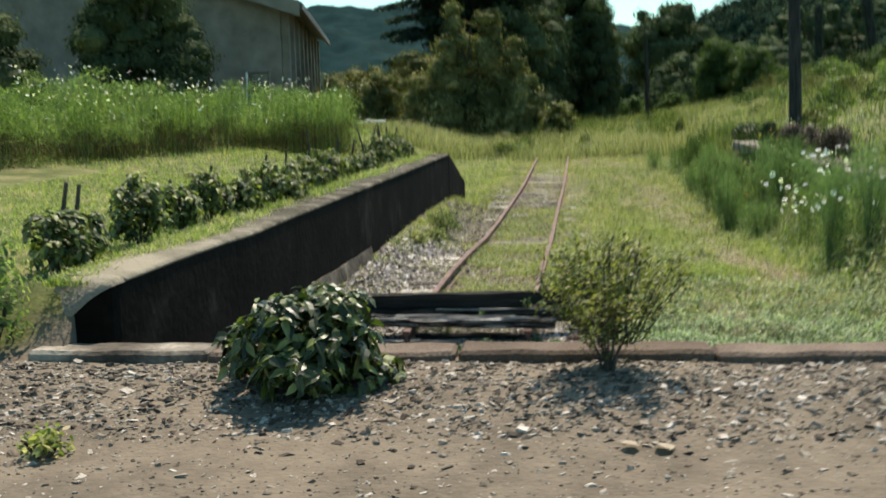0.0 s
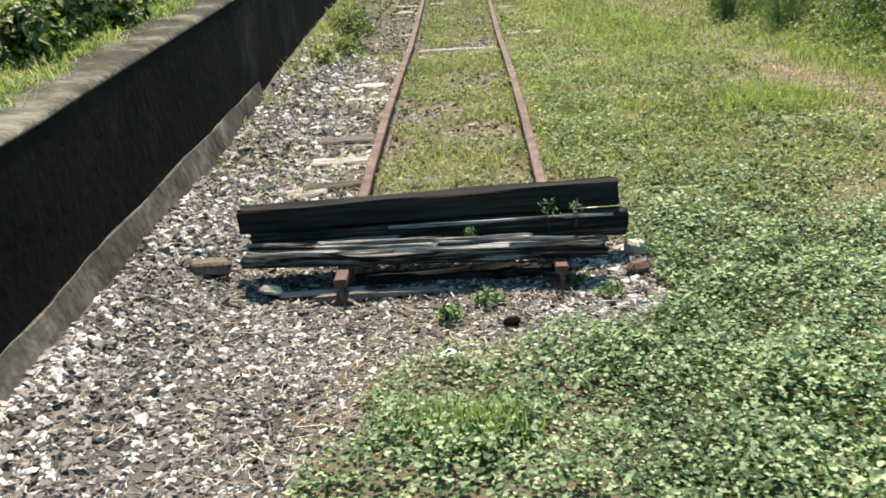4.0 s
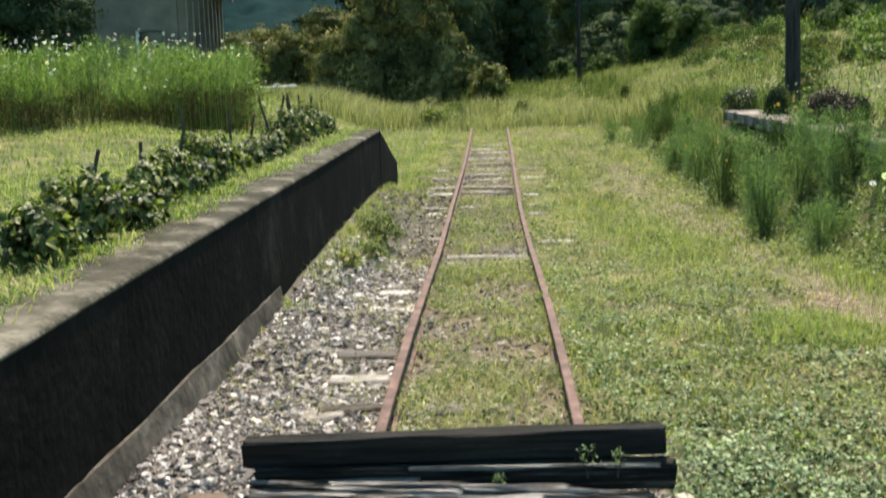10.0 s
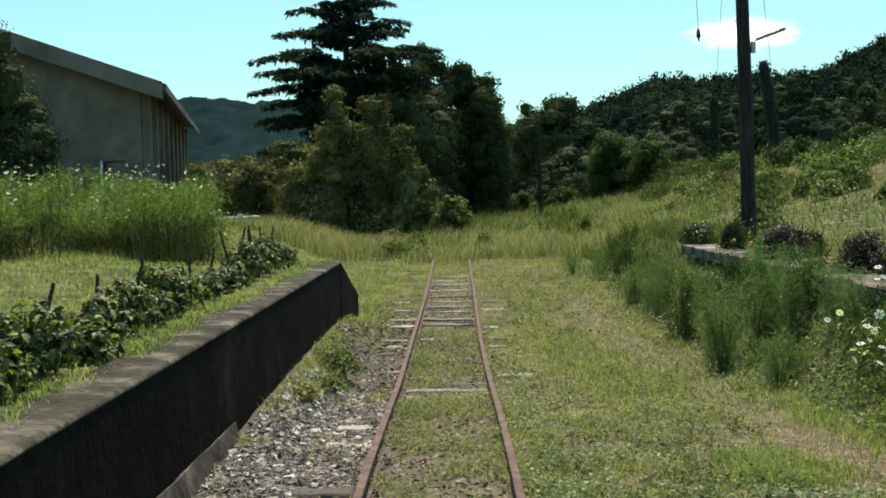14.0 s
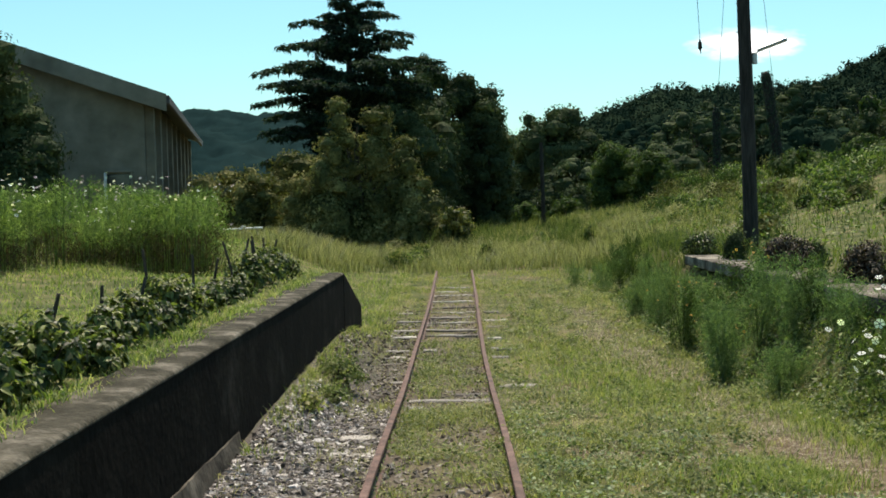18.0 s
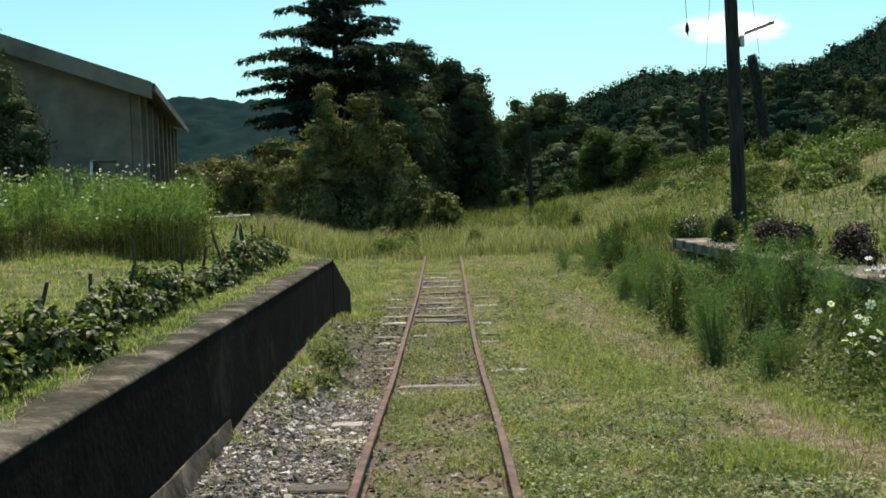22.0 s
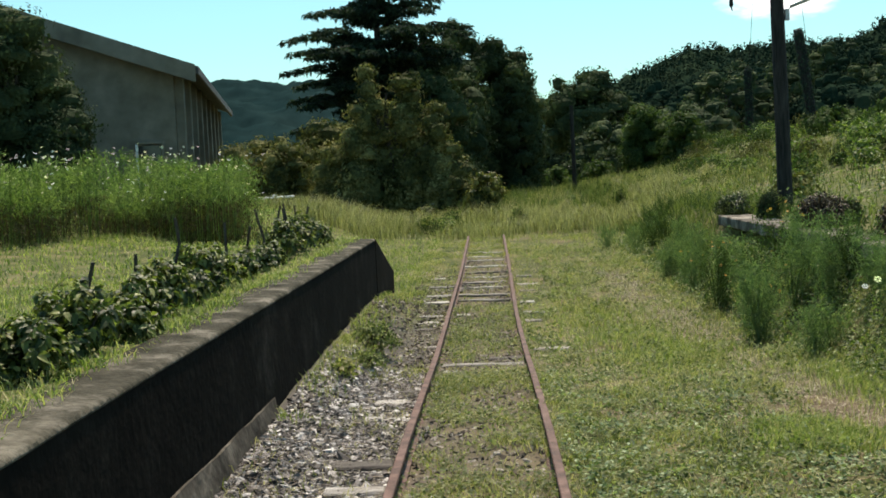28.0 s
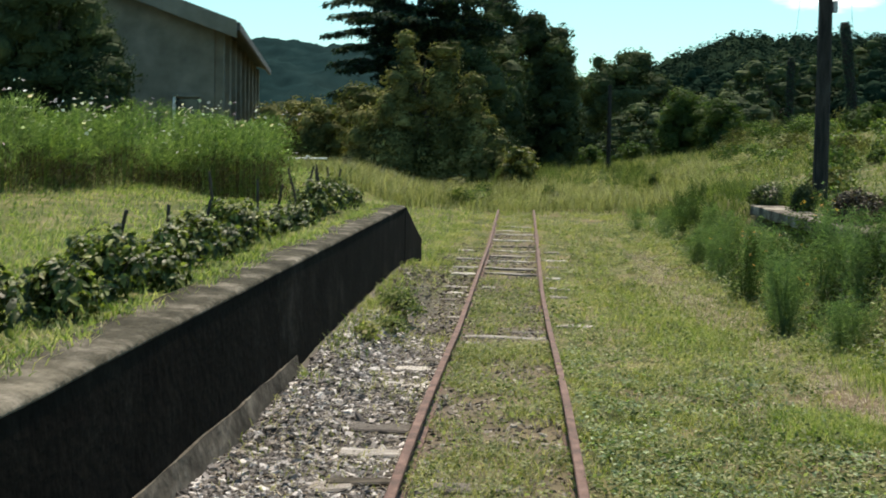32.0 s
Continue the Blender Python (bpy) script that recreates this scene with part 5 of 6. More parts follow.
shrub("hydrangea_bush", pose(-0.385, 0.40, 0.66), 1.0, 0.74, "hydrangea", 0.05, 3300, "dense dark green hydrangea bush with glossy, shade-toned broad leaves before the kerb", seed=31, stems=7, low=-0.10, stretch=1.7, droop=0.34, whorl=7)
def twiggy(at, w, h, mat, leaf, twigs, per, label, seed):
    """A vase of thin branching twigs with small leaves along their upper parts."""
    rnd = random.Random(seed)
    np.random.seed(seed)
    t = thing("twiggy_shrub", at, label, "shrub")
    wood, P = [], []
    main = [(6.283 * j / 7 + rnd.uniform(-0.3, 0.3), rnd.uniform(0.05, 0.13), h * rnd.uniform(0.22, 0.36)) for j in range(7)]
    node = [Vector((r * math.cos(a), r * math.sin(a), z)) for a, r, z in main]
    wood += [tube([(0.02 * math.cos(a), 0.02 * math.sin(a), -0.05), (0.4 * q.x, 0.4 * q.y, 0.5 * q.z), q], [0.010, 0.008, 0.006], 5, False) for (a, _, _), q in zip(main, node)]
    for i in range(twigs):
        a, r, hh = rnd.uniform(0, 6.283), w * 0.5 * math.sqrt(rnd.random()), h * rnd.uniform(0.55, 1.05)
        tip = Vector((r * math.cos(a), r * math.sin(a), hh))
        mid = Vector((tip.x * 0.5, tip.y * 0.5, hh * 0.45))
        root = min(node, key=lambda q: (q - mid).length)
        wood.append(tube([root, mid, tip], [0.005, 0.0035, 0.0012], 4, False))
        for _ in range(3):
            u = rnd.uniform(0.3, 0.9)
            s0 = mid.lerp(tip, u)
            s1 = s0 + Vector((rnd.gauss(0, 0.08), rnd.gauss(0, 0.08), rnd.uniform(0.03, 0.16)))
            wood.append(tube([s0, s1], [0.003, 0.001], 3, False))
            k = np.random.rand(per, 1)
            P.append(np.array(s0) * (1 - k) + np.array(s1) * k + np.random.normal(size=(per, 3)) * 0.022)
        k = np.random.rand(per, 1)
        P.append(np.array(mid) * (1 - k) + np.array(tip) * k + np.random.normal(size=(per, 3)) * 0.02)
        k = np.random.rand(per // 3, 1) * 0.7 + 0.3
        P.append(np.array(root) * (1 - k) + np.array(mid) * k + np.random.normal(size=(per // 3, 3)) * 0.035)
    P = np.concatenate(P)
    part("branch_frame", joined(wood), M["bark"], t)
    part("foliage", leaves_at(P, np.random.normal(size=P.shape) * 0.5 + np.array([0, 0, 0.6]), leaf * srand(len(P), 0.6, 1.3), 1.8, 0.0), M[mat], t)
    return t


twiggy(pose(1.17, 0.60, 0.69), 0.86, 0.72, "shrub_light", 0.0145, 52, 24, "thin twiggy shrub with small yellowish leaves before the kerb", 32)
shrub("twiggy_shrub", pose(-2.42, 1.02, 0.68), 0.5, 0.80, "cosmos", 0.03, 900, "upright leafy shrub beside the platform end", seed=33, stems=7, low=0.15)
shrub("weed_clump", pose(-1.38, -0.5, 0.60), 0.3, 0.16, "grass", 0.03, 160, "small green weed tuft growing in the dirt", seed=34)
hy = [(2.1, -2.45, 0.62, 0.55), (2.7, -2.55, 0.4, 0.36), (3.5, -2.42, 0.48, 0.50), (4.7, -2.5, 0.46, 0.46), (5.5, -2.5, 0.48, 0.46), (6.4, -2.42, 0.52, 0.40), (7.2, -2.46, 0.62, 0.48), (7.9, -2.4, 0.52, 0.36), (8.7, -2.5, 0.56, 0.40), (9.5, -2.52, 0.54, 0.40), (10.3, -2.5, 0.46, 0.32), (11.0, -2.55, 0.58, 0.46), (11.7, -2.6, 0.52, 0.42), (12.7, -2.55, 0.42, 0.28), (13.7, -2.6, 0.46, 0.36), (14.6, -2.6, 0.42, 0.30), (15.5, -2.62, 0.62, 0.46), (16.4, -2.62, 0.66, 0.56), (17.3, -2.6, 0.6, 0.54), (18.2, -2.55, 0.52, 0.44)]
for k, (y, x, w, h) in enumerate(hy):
    shrub("hydrangea_bush", pose(x, y, 1.08, 0, 0, 50 * k), w * (1.0 + 0.25 * ((k * 7) % 5) / 4), h * (0.95 + 0.35 * ((k * 3) % 7) / 6), "hydrangea_row", 0.044, 980, "low yellowish-green hydrangea bush, leaves in a sunlit tone, in the row along the platform edge", "hydrangeas along the platform", 4, 40 + k, whorl=7)
stakes = [(2.2, -2.55, 0.62, 2), (2.35, -2.5, 0.58, -6), (4.4, -2.7, 0.55, 3), (4.9, -2.7, 0.5, -28), (6.1, -2.72, 0.52, 4), (8.17, -2.75, 0.55, -2), (8.9, -2.75, 0.52, -38), (9.43, -2.75, 0.5, 2), (10.7, -2.75, 0.5, -25), (11.13, -2.75, 0.74, 0), (12.73, -2.75, 0.62, 1), (13.97, -2.75, 0.55, 6), (15.3, -2.75, 0.7, -4), (15.9, -2.78, 0.72, -10), (16.4, -2.7, 0.66, 5), (16.9, -2.72, 0.72, 0), (17.5, -2.75, 0.68, 8), (18.0, -2.72, 0.64, -5)]
rnd = random.Random(17)
for y, x, h, tilt in stakes:
    tilt = tilt + rnd.uniform(-9, 9)
    bow = rnd.uniform(-0.03, 0.03)
    tagged(part("garden_stake", tube([(0, 0, -0.1), (bow, 0.5 * bow, h * 0.5), (0.01 + 0.4 * bow, 0, h)], [0.019, 0.017, 0.014], 7), M["bark"], None, at=pose(x, y, 1.08, tilt, rnd.uniform(-14, 14), 0)), "thin dark bamboo garden stake beside a hydrangea", "stake", "stakes along the platform")
shrub("weed_bush", pose(-1.42, 14.7, -0.02), 0.85, 0.42, "weed_leaf", 0.03, 1500, "sprawling yellow-green weed bush at the foot of the wall", seed=71, stems=6, low=-0.12)
shrub("weed_bush", pose(-1.38, 13.4, -0.02), 0.6, 0.24, "weed_leaf", 0.026, 700, "low sprawling weed at the foot of the wall", seed=73, stems=5, low=-0.15)
shrub("weed_clump", pose(-1.45, 12.2, 0.05), 0.4, 0.22, "grass", 0.035, 250, "low weed at the foot of the wall", seed=72)
for k, (x, y, w, h) in enumerate([(-0.01, 4.68, 0.16, 0.1), (0.17, 4.83, 0.18, 0.11), (0.78, 4.86, 0.22, 0.1), (0.62, 5.05, 0.12, 0.09)]):
    shrub("weed_clump", pose(x, y, -0.04), w, h, "clover", 0.022, 90, "small green weed sprouting through gravel", "weeds in the gravel", 3, 75 + k)
for k, (x, y, z, w, h) in enumerate([(0.52, 5.38, 0.22, 0.14, 0.14), (0.10, 5.31, 0.17, 0.09, 0.07), (0.66, 5.38, 0.22, 0.10, 0.12), (0.62, 5.62, 0.02, 0.2, 0.3)]):
    shrub("weed_sprig", pose(x, y, z), w, h, "clover", 0.009, 60, "small weed sprig growing from the old timbers", "sprigs on the timbers", 3, 85 + k, thick=0.003)
a = np.random.normal(size=(420, 2)) * np.array([0.12, 0.06]) + np.array([0.05, 3.42])
stuff("grass_tuft", blades_at(np.column_stack([a, ground_z(a[:, 0], a[:, 1])]), srand(420, 0.1, 0.22), 0.006, 0.4), "cosmos", "upright dark grass tuft in the ground cover", "grass")
for k, (x, y, w, h, mt, lb) in enumerate([(4.95, 23.6, 0.9, 0.6, "hydrangea", "low dark leafy shrub on the opposite platform"), (5.1, 21.3, 0.48, 0.68, "leaf_dark", "small dark conical shrub beside the pole"), (5.0, 17.9, 0.72, 0.72, "leaf_red", "dark shrub with reddish leaves on the platform"), (5.45, 18.8, 0.8, 0.6, "leaf_red", "dark rounded shrub on the platform"), (5.8, 19.0, 0.6, 0.5, "leaf_dark", "low dark shrub on the platform"), (5.2, 14.8, 0.72, 0.72, "leaf_red", "dark round shrub on a short trunk")]):
    shrub("platform_shrub", pose(x, y, 1.07), w, h, mt, 0.03, 2600, lb, "shrubs on the opposite platform", 5, 90 + k, low=-0.14)


rnd = random.Random(91)
for k in range(34):
    y = rnd.uniform(39, 60)
    x = rnd.uniform(-3.5, 9.0)
    shrub("weed_clump", pose(x, y, float(ground_z(x, y)) - 0.03), rnd.uniform(0.6, 1.3), rnd.uniform(0.5, 1.05), rnd.choice(["cosmos_deep", "rank_grass", "leaf_bank", "straw_green"]), 0.05, 420, "tall weed clump standing in the meadow grass", "weed clumps in the meadow", 4, 600 + k, stretch=2.6, low=-0.1)


# ---- trees ----
def limb(p0, p1, r0, r1, sides=6):
    m = ((p0[0] + p1[0]) / 2, (p0[1] + p1[1]) / 2, (p0[2] + p1[2]) / 2 + 0.04 * abs(p1[2] - p0[2]))
    return tube([p0, m, p1], [r0, (r0 + r1) / 2, r1], sides, False)


def cores(c, r, div=3, rough=0.18):
    """Uneven rounded lumps (verts, quads) at centres c with radii r, as the shaded inside of leaf clumps."""
    g = np.linspace(-1, 1, div + 1)
    A, B = np.meshgrid(g, g)
    one = np.ones_like(A)
    sides = [np.stack(s, -1).reshape(-1, 3) for s in ((A, B, one), (B, A, -one), (one, A, B), (-one, B, A), (B, one, A), (A, -one, B))]
    d = np.concatenate(sides)
    d /= np.linalg.norm(d, axis=1, keepdims=True)
    k = (div + 1) ** 2
    ii = np.arange(k).reshape(div + 1, div + 1)
    f1 = np.stack([ii[:-1, :-1], ii[:-1, 1:], ii[1:, 1:], ii[1:, :-1]], -1).reshape(-1, 4)
    f = np.concatenate([f1 + k * s for s in range(6)])
    m = len(c)
    ph = srand((m, 1, 3), 0, 6.28)
    w = 1 + rough * (np.sin(3.1 * d[None, :, :1] + ph[..., :1]) + np.sin(3.7 * d[None, :, 1:2] + ph[..., 1:2]) + np.sin(4.3 * d[None, :, 2:] + ph[..., 2:])) / 1.6
    v = c[:, None] + d[None] * w * r[:, None]
    return v.reshape(-1, 3), (f[None] + len(d) * np.arange(m)[:, None, None]).reshape(-1, 4)


def tree(at, h, w, mat, label, seed, leaf=0.2, n=9000, low=0.08, peaks=((0, 0, 1.0, 1.0),), lumps=26, name="broadleaf_tree", group="", core=0.52, fine=1.0):
    """A tapered trunk with limbs and a crown of overlapping leaf clumps, each at a limb's end."""
    rnd = random.Random(seed)
    np.random.seed(seed)
    t = thing(name, at, label, "tree", group)
    r0 = 0.022 * h + 0.05
    wood = [tube([(0, 0, -0.4), (0.01 * h, 0, h * 0.35), (-0.01 * h, 0.01 * h, h * 0.6), (0, 0, h * 0.78)], [r0 * 1.25, r0, r0 * 0.6, r0 * 0.2], 8)]
    C, R = [], []
    for i in range(lumps):
        pk = peaks[i % len(peaks)]
        px, py, ph, pr = pk if len(pk) == 4 else (*pk, 1.0)
        u = (i + 0.6) / lumps
        a = 2.39996 * i + rnd.uniform(-0.4, 0.4)
        lr = fine * w * (0.35 + 0.65 * pr) * rnd.uniform(0.15, 0.24) * (1.15 - 0.4 * u)
        z = h * ph * (low + (1.0 - low) * u) - lr * 0.8 * u
        prof = math.sin(math.pi * (0.2 + 0.67 * u)) ** 0.75
        q = max(0.0, 0.5 * w * pr * prof - lr * 0.8) * rnd.uniform(0.6, 1.12)
        c = (px * w + q * math.cos(a), py * w + q * math.sin(a), z)
        wood.append(limb((px * w * 0.3, py * w * 0.3, z * 0.55), c, r0 * 0.28, r0 * 0.06))
        C.append(c)
        R.append((lr * rnd.uniform(0.9, 1.3), lr * rnd.uniform(0.9, 1.3), lr * rnd.uniform(0.75, 1.1)))
    C, R = np.array(C), np.array(R)
    m = int(1.6 * n)
    area = R[:, 0] * R[:, 1] / (R[:, 0] * R[:, 1]).sum()
    i = np.random.choice(lumps, m, p=area)
    d = np.random.normal(size=(m, 3))
    d /= np.linalg.norm(d, axis=1, keepdims=True)
    s = 0.93 + 0.10 * np.random.normal(size=(m, 1)) + 0.2 * np.sin(5 * d[:, :1] + 3 * C[i, :1]) * np.sin(6 * d[:, 2:] + C[i, 1:2])
    P = C[i] + d * s * R[i]
    keep = P[:, 2] > 0.1
    inner = cores(C, R * (core + 0.12), 4, 0.22)
    part("trunk", joined(wood), M["bark"], t)
    part("crown", joined([inner, leaves_at(P[keep], d[keep], 0.56 * leaf * srand(keep.sum(), 0.5, 1.4), 1.5, 0.3, fold=False, up=0.0, jit=0.3)]), M[mat], t)
    return t


def cedar(at, h, label, seed):
    """Long level branches at uneven heights, each carrying flat sprays of needles that hang at the tips."""
    rnd = random.Random(seed)
    np.random.seed(seed)
    t = thing("cedar_tree", at, label, "tree")
    wood = [tube([(0, 0, -0.4), (0, 0, h * 0.4), (0.05, 0, h * 0.75), (0, 0, h)], [0.34, 0.24, 0.13, 0.02], 8)]
    P, Nn = [], []
    z0 = 1.6
    while z0 < h - 0.4:
        reach = float(np.interp(z0, [1, 5, 8.6, 9.2, 10.4, 12, h], [4.4, 5.0, 5.7, 4.8, 3.5, 2.4, 0.35]))
        k = 9 if z0 < 9 else (7 if z0 < 12 else 5)
        turn = rnd.uniform(0, 6.28)
        for j in range(k):
            a = 6.283 * j / k + turn + rnd.uniform(-0.35, 0.35)
            L = reach * rnd.choice([0.5, 0.7, 0.85, 1.0, 1.08]) * rnd.uniform(0.9, 1.05)
            rise = rnd.uniform(0.02, 0.14) * L
            zr = z0 + rnd.uniform(-0.25, 0.25)
            tip = (L * math.cos(a), L * math.sin(a), zr + rise - 0.05 * L)
            mid = (0.6 * tip[0], 0.6 * tip[1], zr + rise)
            wood.append(tube([(0, 0, zr - 0.1 * L), mid, tip], [0.055 * (1.1 - z0 / h) + 0.015, 0.03, 0.008], 5, False))
            # side twigs with hanging needle sprays
            tw = int(4 + 4.2 * L)
            for q in range(tw):
                s = 0.12 + 0.88 * (q + rnd.random()) / tw
                side = (0.18 + 0.34 * L * (1.02 - s) * (0.5 + s)) * rnd.choice((-1, 1)) * rnd.uniform(0.5, 1.1)
                m = int(14 + 42 * abs(side))
                e = srand(m)[:, None]
                zb = zr - 0.1 * L + (rise + 0.1 * L) * min(1, s / 0.6) - 0.06 * L * max(0.0, s - 0.6) / 0.4
                b = np.array([L * s * math.cos(a), L * s * math.sin(a), zb])
                o = np.array([-math.sin(a) * side + 0.35 * abs(side) * math.cos(a), math.cos(a) * side + 0.35 * abs(side) * math.sin(a), -0.16 * abs(side) - 0.03])
                P.append(b + o * e + np.random.normal(size=(m, 3)) * np.array([0.05, 0.05, 0.045]) - np.array([0, 0, 0.10]) * srand(m)[:, None])
                Nn.append(np.tile([0.25 * math.cos(a), 0.25 * math.sin(a), 0.8], (m, 1)))
        z0 += rnd.uniform(0.34, 0.62) * (1.25 if z0 > 8.5 else 1.1)
    P, Nn = np.concatenate(P) * np.array([0.92, 0.92, 1]), np.concatenate(Nn)
    wood = joined(wood)
    part("trunk", (np.asarray(wood[0]) * np.array([0.92, 0.92, 1]), wood[1]), M["bark"], t)
    part("crown", leaves_at(P, Nn, 0.10 * srand(len(P), 0.5, 1.4), 2.3, 0.9, fold=False, jit=0.5), M["needle"], t)
    return t


cedar(pose(-5.35, 62, 0.7), 14.8, "tall dark cedar with tiers of drooping branches", 3)
tree(pose(-4.0, 50, 0.6), 6.45, 6.4, "leaf_mid", "dense evergreen tree with yellowish young leaves", 5, 0.16, 24000, 0.06, ((-0.11, 0, 1.06, 0.26), (0.13, 0, 0.98, 0.3), (0.31, -0.05, 0.76, 0.3), (-0.34, -0.05, 0.5, 0.36), (0.40, -0.1, 0.46, 0.34), (0.02, 0.1, 0.66, 0.6), (-0.18, -0.12, 0.72, 0.32)), 63)
tree(pose(-1.2, 70, 0.6), 10.8, 6.4, "leaf_dark", "tall dark broadleaf tree beside the cedar", 9, 0.22, 19000, 0.05, ((-0.14, 0, 1.0, 0.6), (0.12, 0, 0.95, 0.7), (0.3, 0.1, 0.88, 0.6)), 66, core=0.56)
tree(pose(-2.3, 65, 0.6), 9.0, 5.6, "leaf_dark", "dark tree close behind the cedar", 23, 0.2, 13000, 0.05, lumps=52, core=0.56)
tree(pose(1.05, 71, 0.6), 9.1, 5.2, "leaf_dark", "dark broadleaf tree at the edge of the grove", 10, 0.22, 16000, 0.04, ((0, 0, 1.0, 0.8), (0.16, 0, 0.95, 0.7)), 56, core=0.56)
tree(pose(2.0, 69.5, 0.6), 7.9, 3.2, "leaf_dark", "narrow dark tree closing the grove", 25, 0.22, 9000, 0.03, lumps=38, core=0.56)
tree(pose(-2.6, 60, 0.6), 7.0, 5.0, "leaf_dark", "dark tree filling the grove under the cedar", 14, 0.2, 7000, 0.04)
tree(pose(-9.6, 53, 0.8), 3.5, 4.2, "leaf_mid", "dark hedge-like tree beside the hall", 11, 0.16, 6500, 0.02, ((-0.2, 0, 1), (0.2, 0, 0.95)))
tree(pose(-7.2, 55, 0.8), 4.2, 4.0, "leaf_mid", "dark hedge-like tree beside the cedar", 12, 0.17, 6500, 0.02)
tree(pose(-8.4, 51.5, 0.8), 3.1, 3.0, "leaf_mid", "sunlit bushy tree in the hedge", 13, 0.15, 4500, 0.02)
tree(pose(-1.1, 48.5, 0.5), 1.6, 1.8, "leaf_mid", "pale yellow-green bush in front of the grove", 15, 0.12, 2200, 0.05, name="large_bush")
tree(pose(0.1, 47.5, 0.5), 1.7, 1.6, "shrub_light", "pale yellow-green bush in tall grass", 16, 0.11, 2200, 0.05, name="large_bush")
tree(pose(-16.9, 42, 1.2), 8.4, 5.6, "leaf_dark", "dense dark leafy tree in front of the hall", 17, 0.17, 26000, 0.06, ((-0.1, 0, 1.0, 0.8), (0.12, 0, 0.9, 0.8), (0.2, 0, 0.62, 0.7), (-0.2, 0, 0.7, 0.7)), 60, core=0.62)
tree(pose(-22.6, 40, 1.2), 5.4, 4.8, "leaf_dark", "dark bushy tree beside the hall", 24, 0.17, 9000, 0.04, core=0.6)
tree(pose(8.8, 108, 0.8), 10.8, 7.4, "leaf_dark", "large round-crowned tree in the valley", 18, 0.3, 10000, 0.34, ((0, 0, 0.96, 0.9), (-0.2, 0, 0.92, 0.7), (0.22, 0, 0.94, 0.7)), 46, core=0.56)
for k, (x, y, h, w) in enumerate([(4.6, 80, 1.7, 2.6), (6.0, 82, 2.0, 2.8), (7.4, 79, 1.6, 2.4), (8.6, 82, 2.2, 3.0), (9.8, 84, 2.4, 3.0), (3.4, 83, 1.8, 2.6), (11.0, 83, 2.2, 2.6)]):
    tree(pose(x, y, float(ground_z(x, y)) - 0.1), h, w, "leaf_dark" if k % 2 else "leaf_vine", "dark leafy bush in the far hedge", 160 + k, 0.2, 1600, 0.02, lumps=12, name="large_bush", group="bushes of the far hedge")
for k, (x, y, h, w) in enumerate([(17.6, 50, 2.6, 3.2), (19.4, 53, 3.4, 3.6), (21.0, 54, 3.8, 4.0), (16.4, 47, 1.5, 2.6), (18.6, 46, 1.4, 2.8), (14.6, 50, 1.2, 2.6)]):
    tree(pose(x, y, float(ground_z(x, y)) - 0.1), h, w, "leaf_vine" if k % 2 else "leaf_dark", "vine-covered bushy tree on the bank", 170 + k, 0.16, 3600, 0.02, lumps=16, name="vine_covered_tree", group="vine-covered trees on the bank")
tree(pose(12.6, 112, 0.8), 8.2, 6.5, "leaf_dark", "dark tree behind the vine-covered domes", 22, 0.3, 6000, 0.04)
tree(pose(6.6, 118, 0.8), 3.4, 5.0, "leaf_far", "dark tree at the end of the valley", 19, 0.3, 5000, 0.05)
tree(pose(10.0, 74, 1.4), 4.6, 3.9, "leaf_vine", "dome of vines grown over a tree", 20, 0.17, 7500, 0.02, name="vine_covered_tree")
tree(pose(11.9, 71, 1.6), 3.7, 3.2, "leaf_vine", "low dome of vines beside the bank", 21, 0.17, 6000, 0.02, name="vine_covered_tree")
rnd = random.Random(77)
for k in range(44):
    d = rnd.uniform(84, 150)
    u = rnd.uniform(0.10, 0.50)
    x = 0.16 + u * d
    top = 2.1 + d * (0.062 + 0.036 * min(1, (u - 0.1) / 0.1)) * (0.62 + 0.38 * (d - 84) / 66) * rnd.uniform(0.85, 1.04)
    base = float(ground_z(x, d)) - 0.3
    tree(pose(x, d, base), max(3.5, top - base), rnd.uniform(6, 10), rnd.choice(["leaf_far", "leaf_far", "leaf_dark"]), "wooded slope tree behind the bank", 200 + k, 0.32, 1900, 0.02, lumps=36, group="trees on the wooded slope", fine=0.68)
for k in range(95):
    d = rnd.uniform(28, 75)
    x = 0.16 + d * rnd.uniform(0.17, 0.46)
    if x < 7.0:
        continue
    s = rnd.uniform(0.5, 1.3) * (0.7 + d / 90)
    shrub("bank_bush", pose(x, d, float(ground_z(x, d)) - 0.05), 1.5 * s, 0.85 * s, rnd.choice(["leaf_vine", "leaf_bank", "leaf_bank", "leaf_mid"]), 0.085, 560, "leafy bush on the overgrown bank", "bushes on the bank", 4, 300 + k)
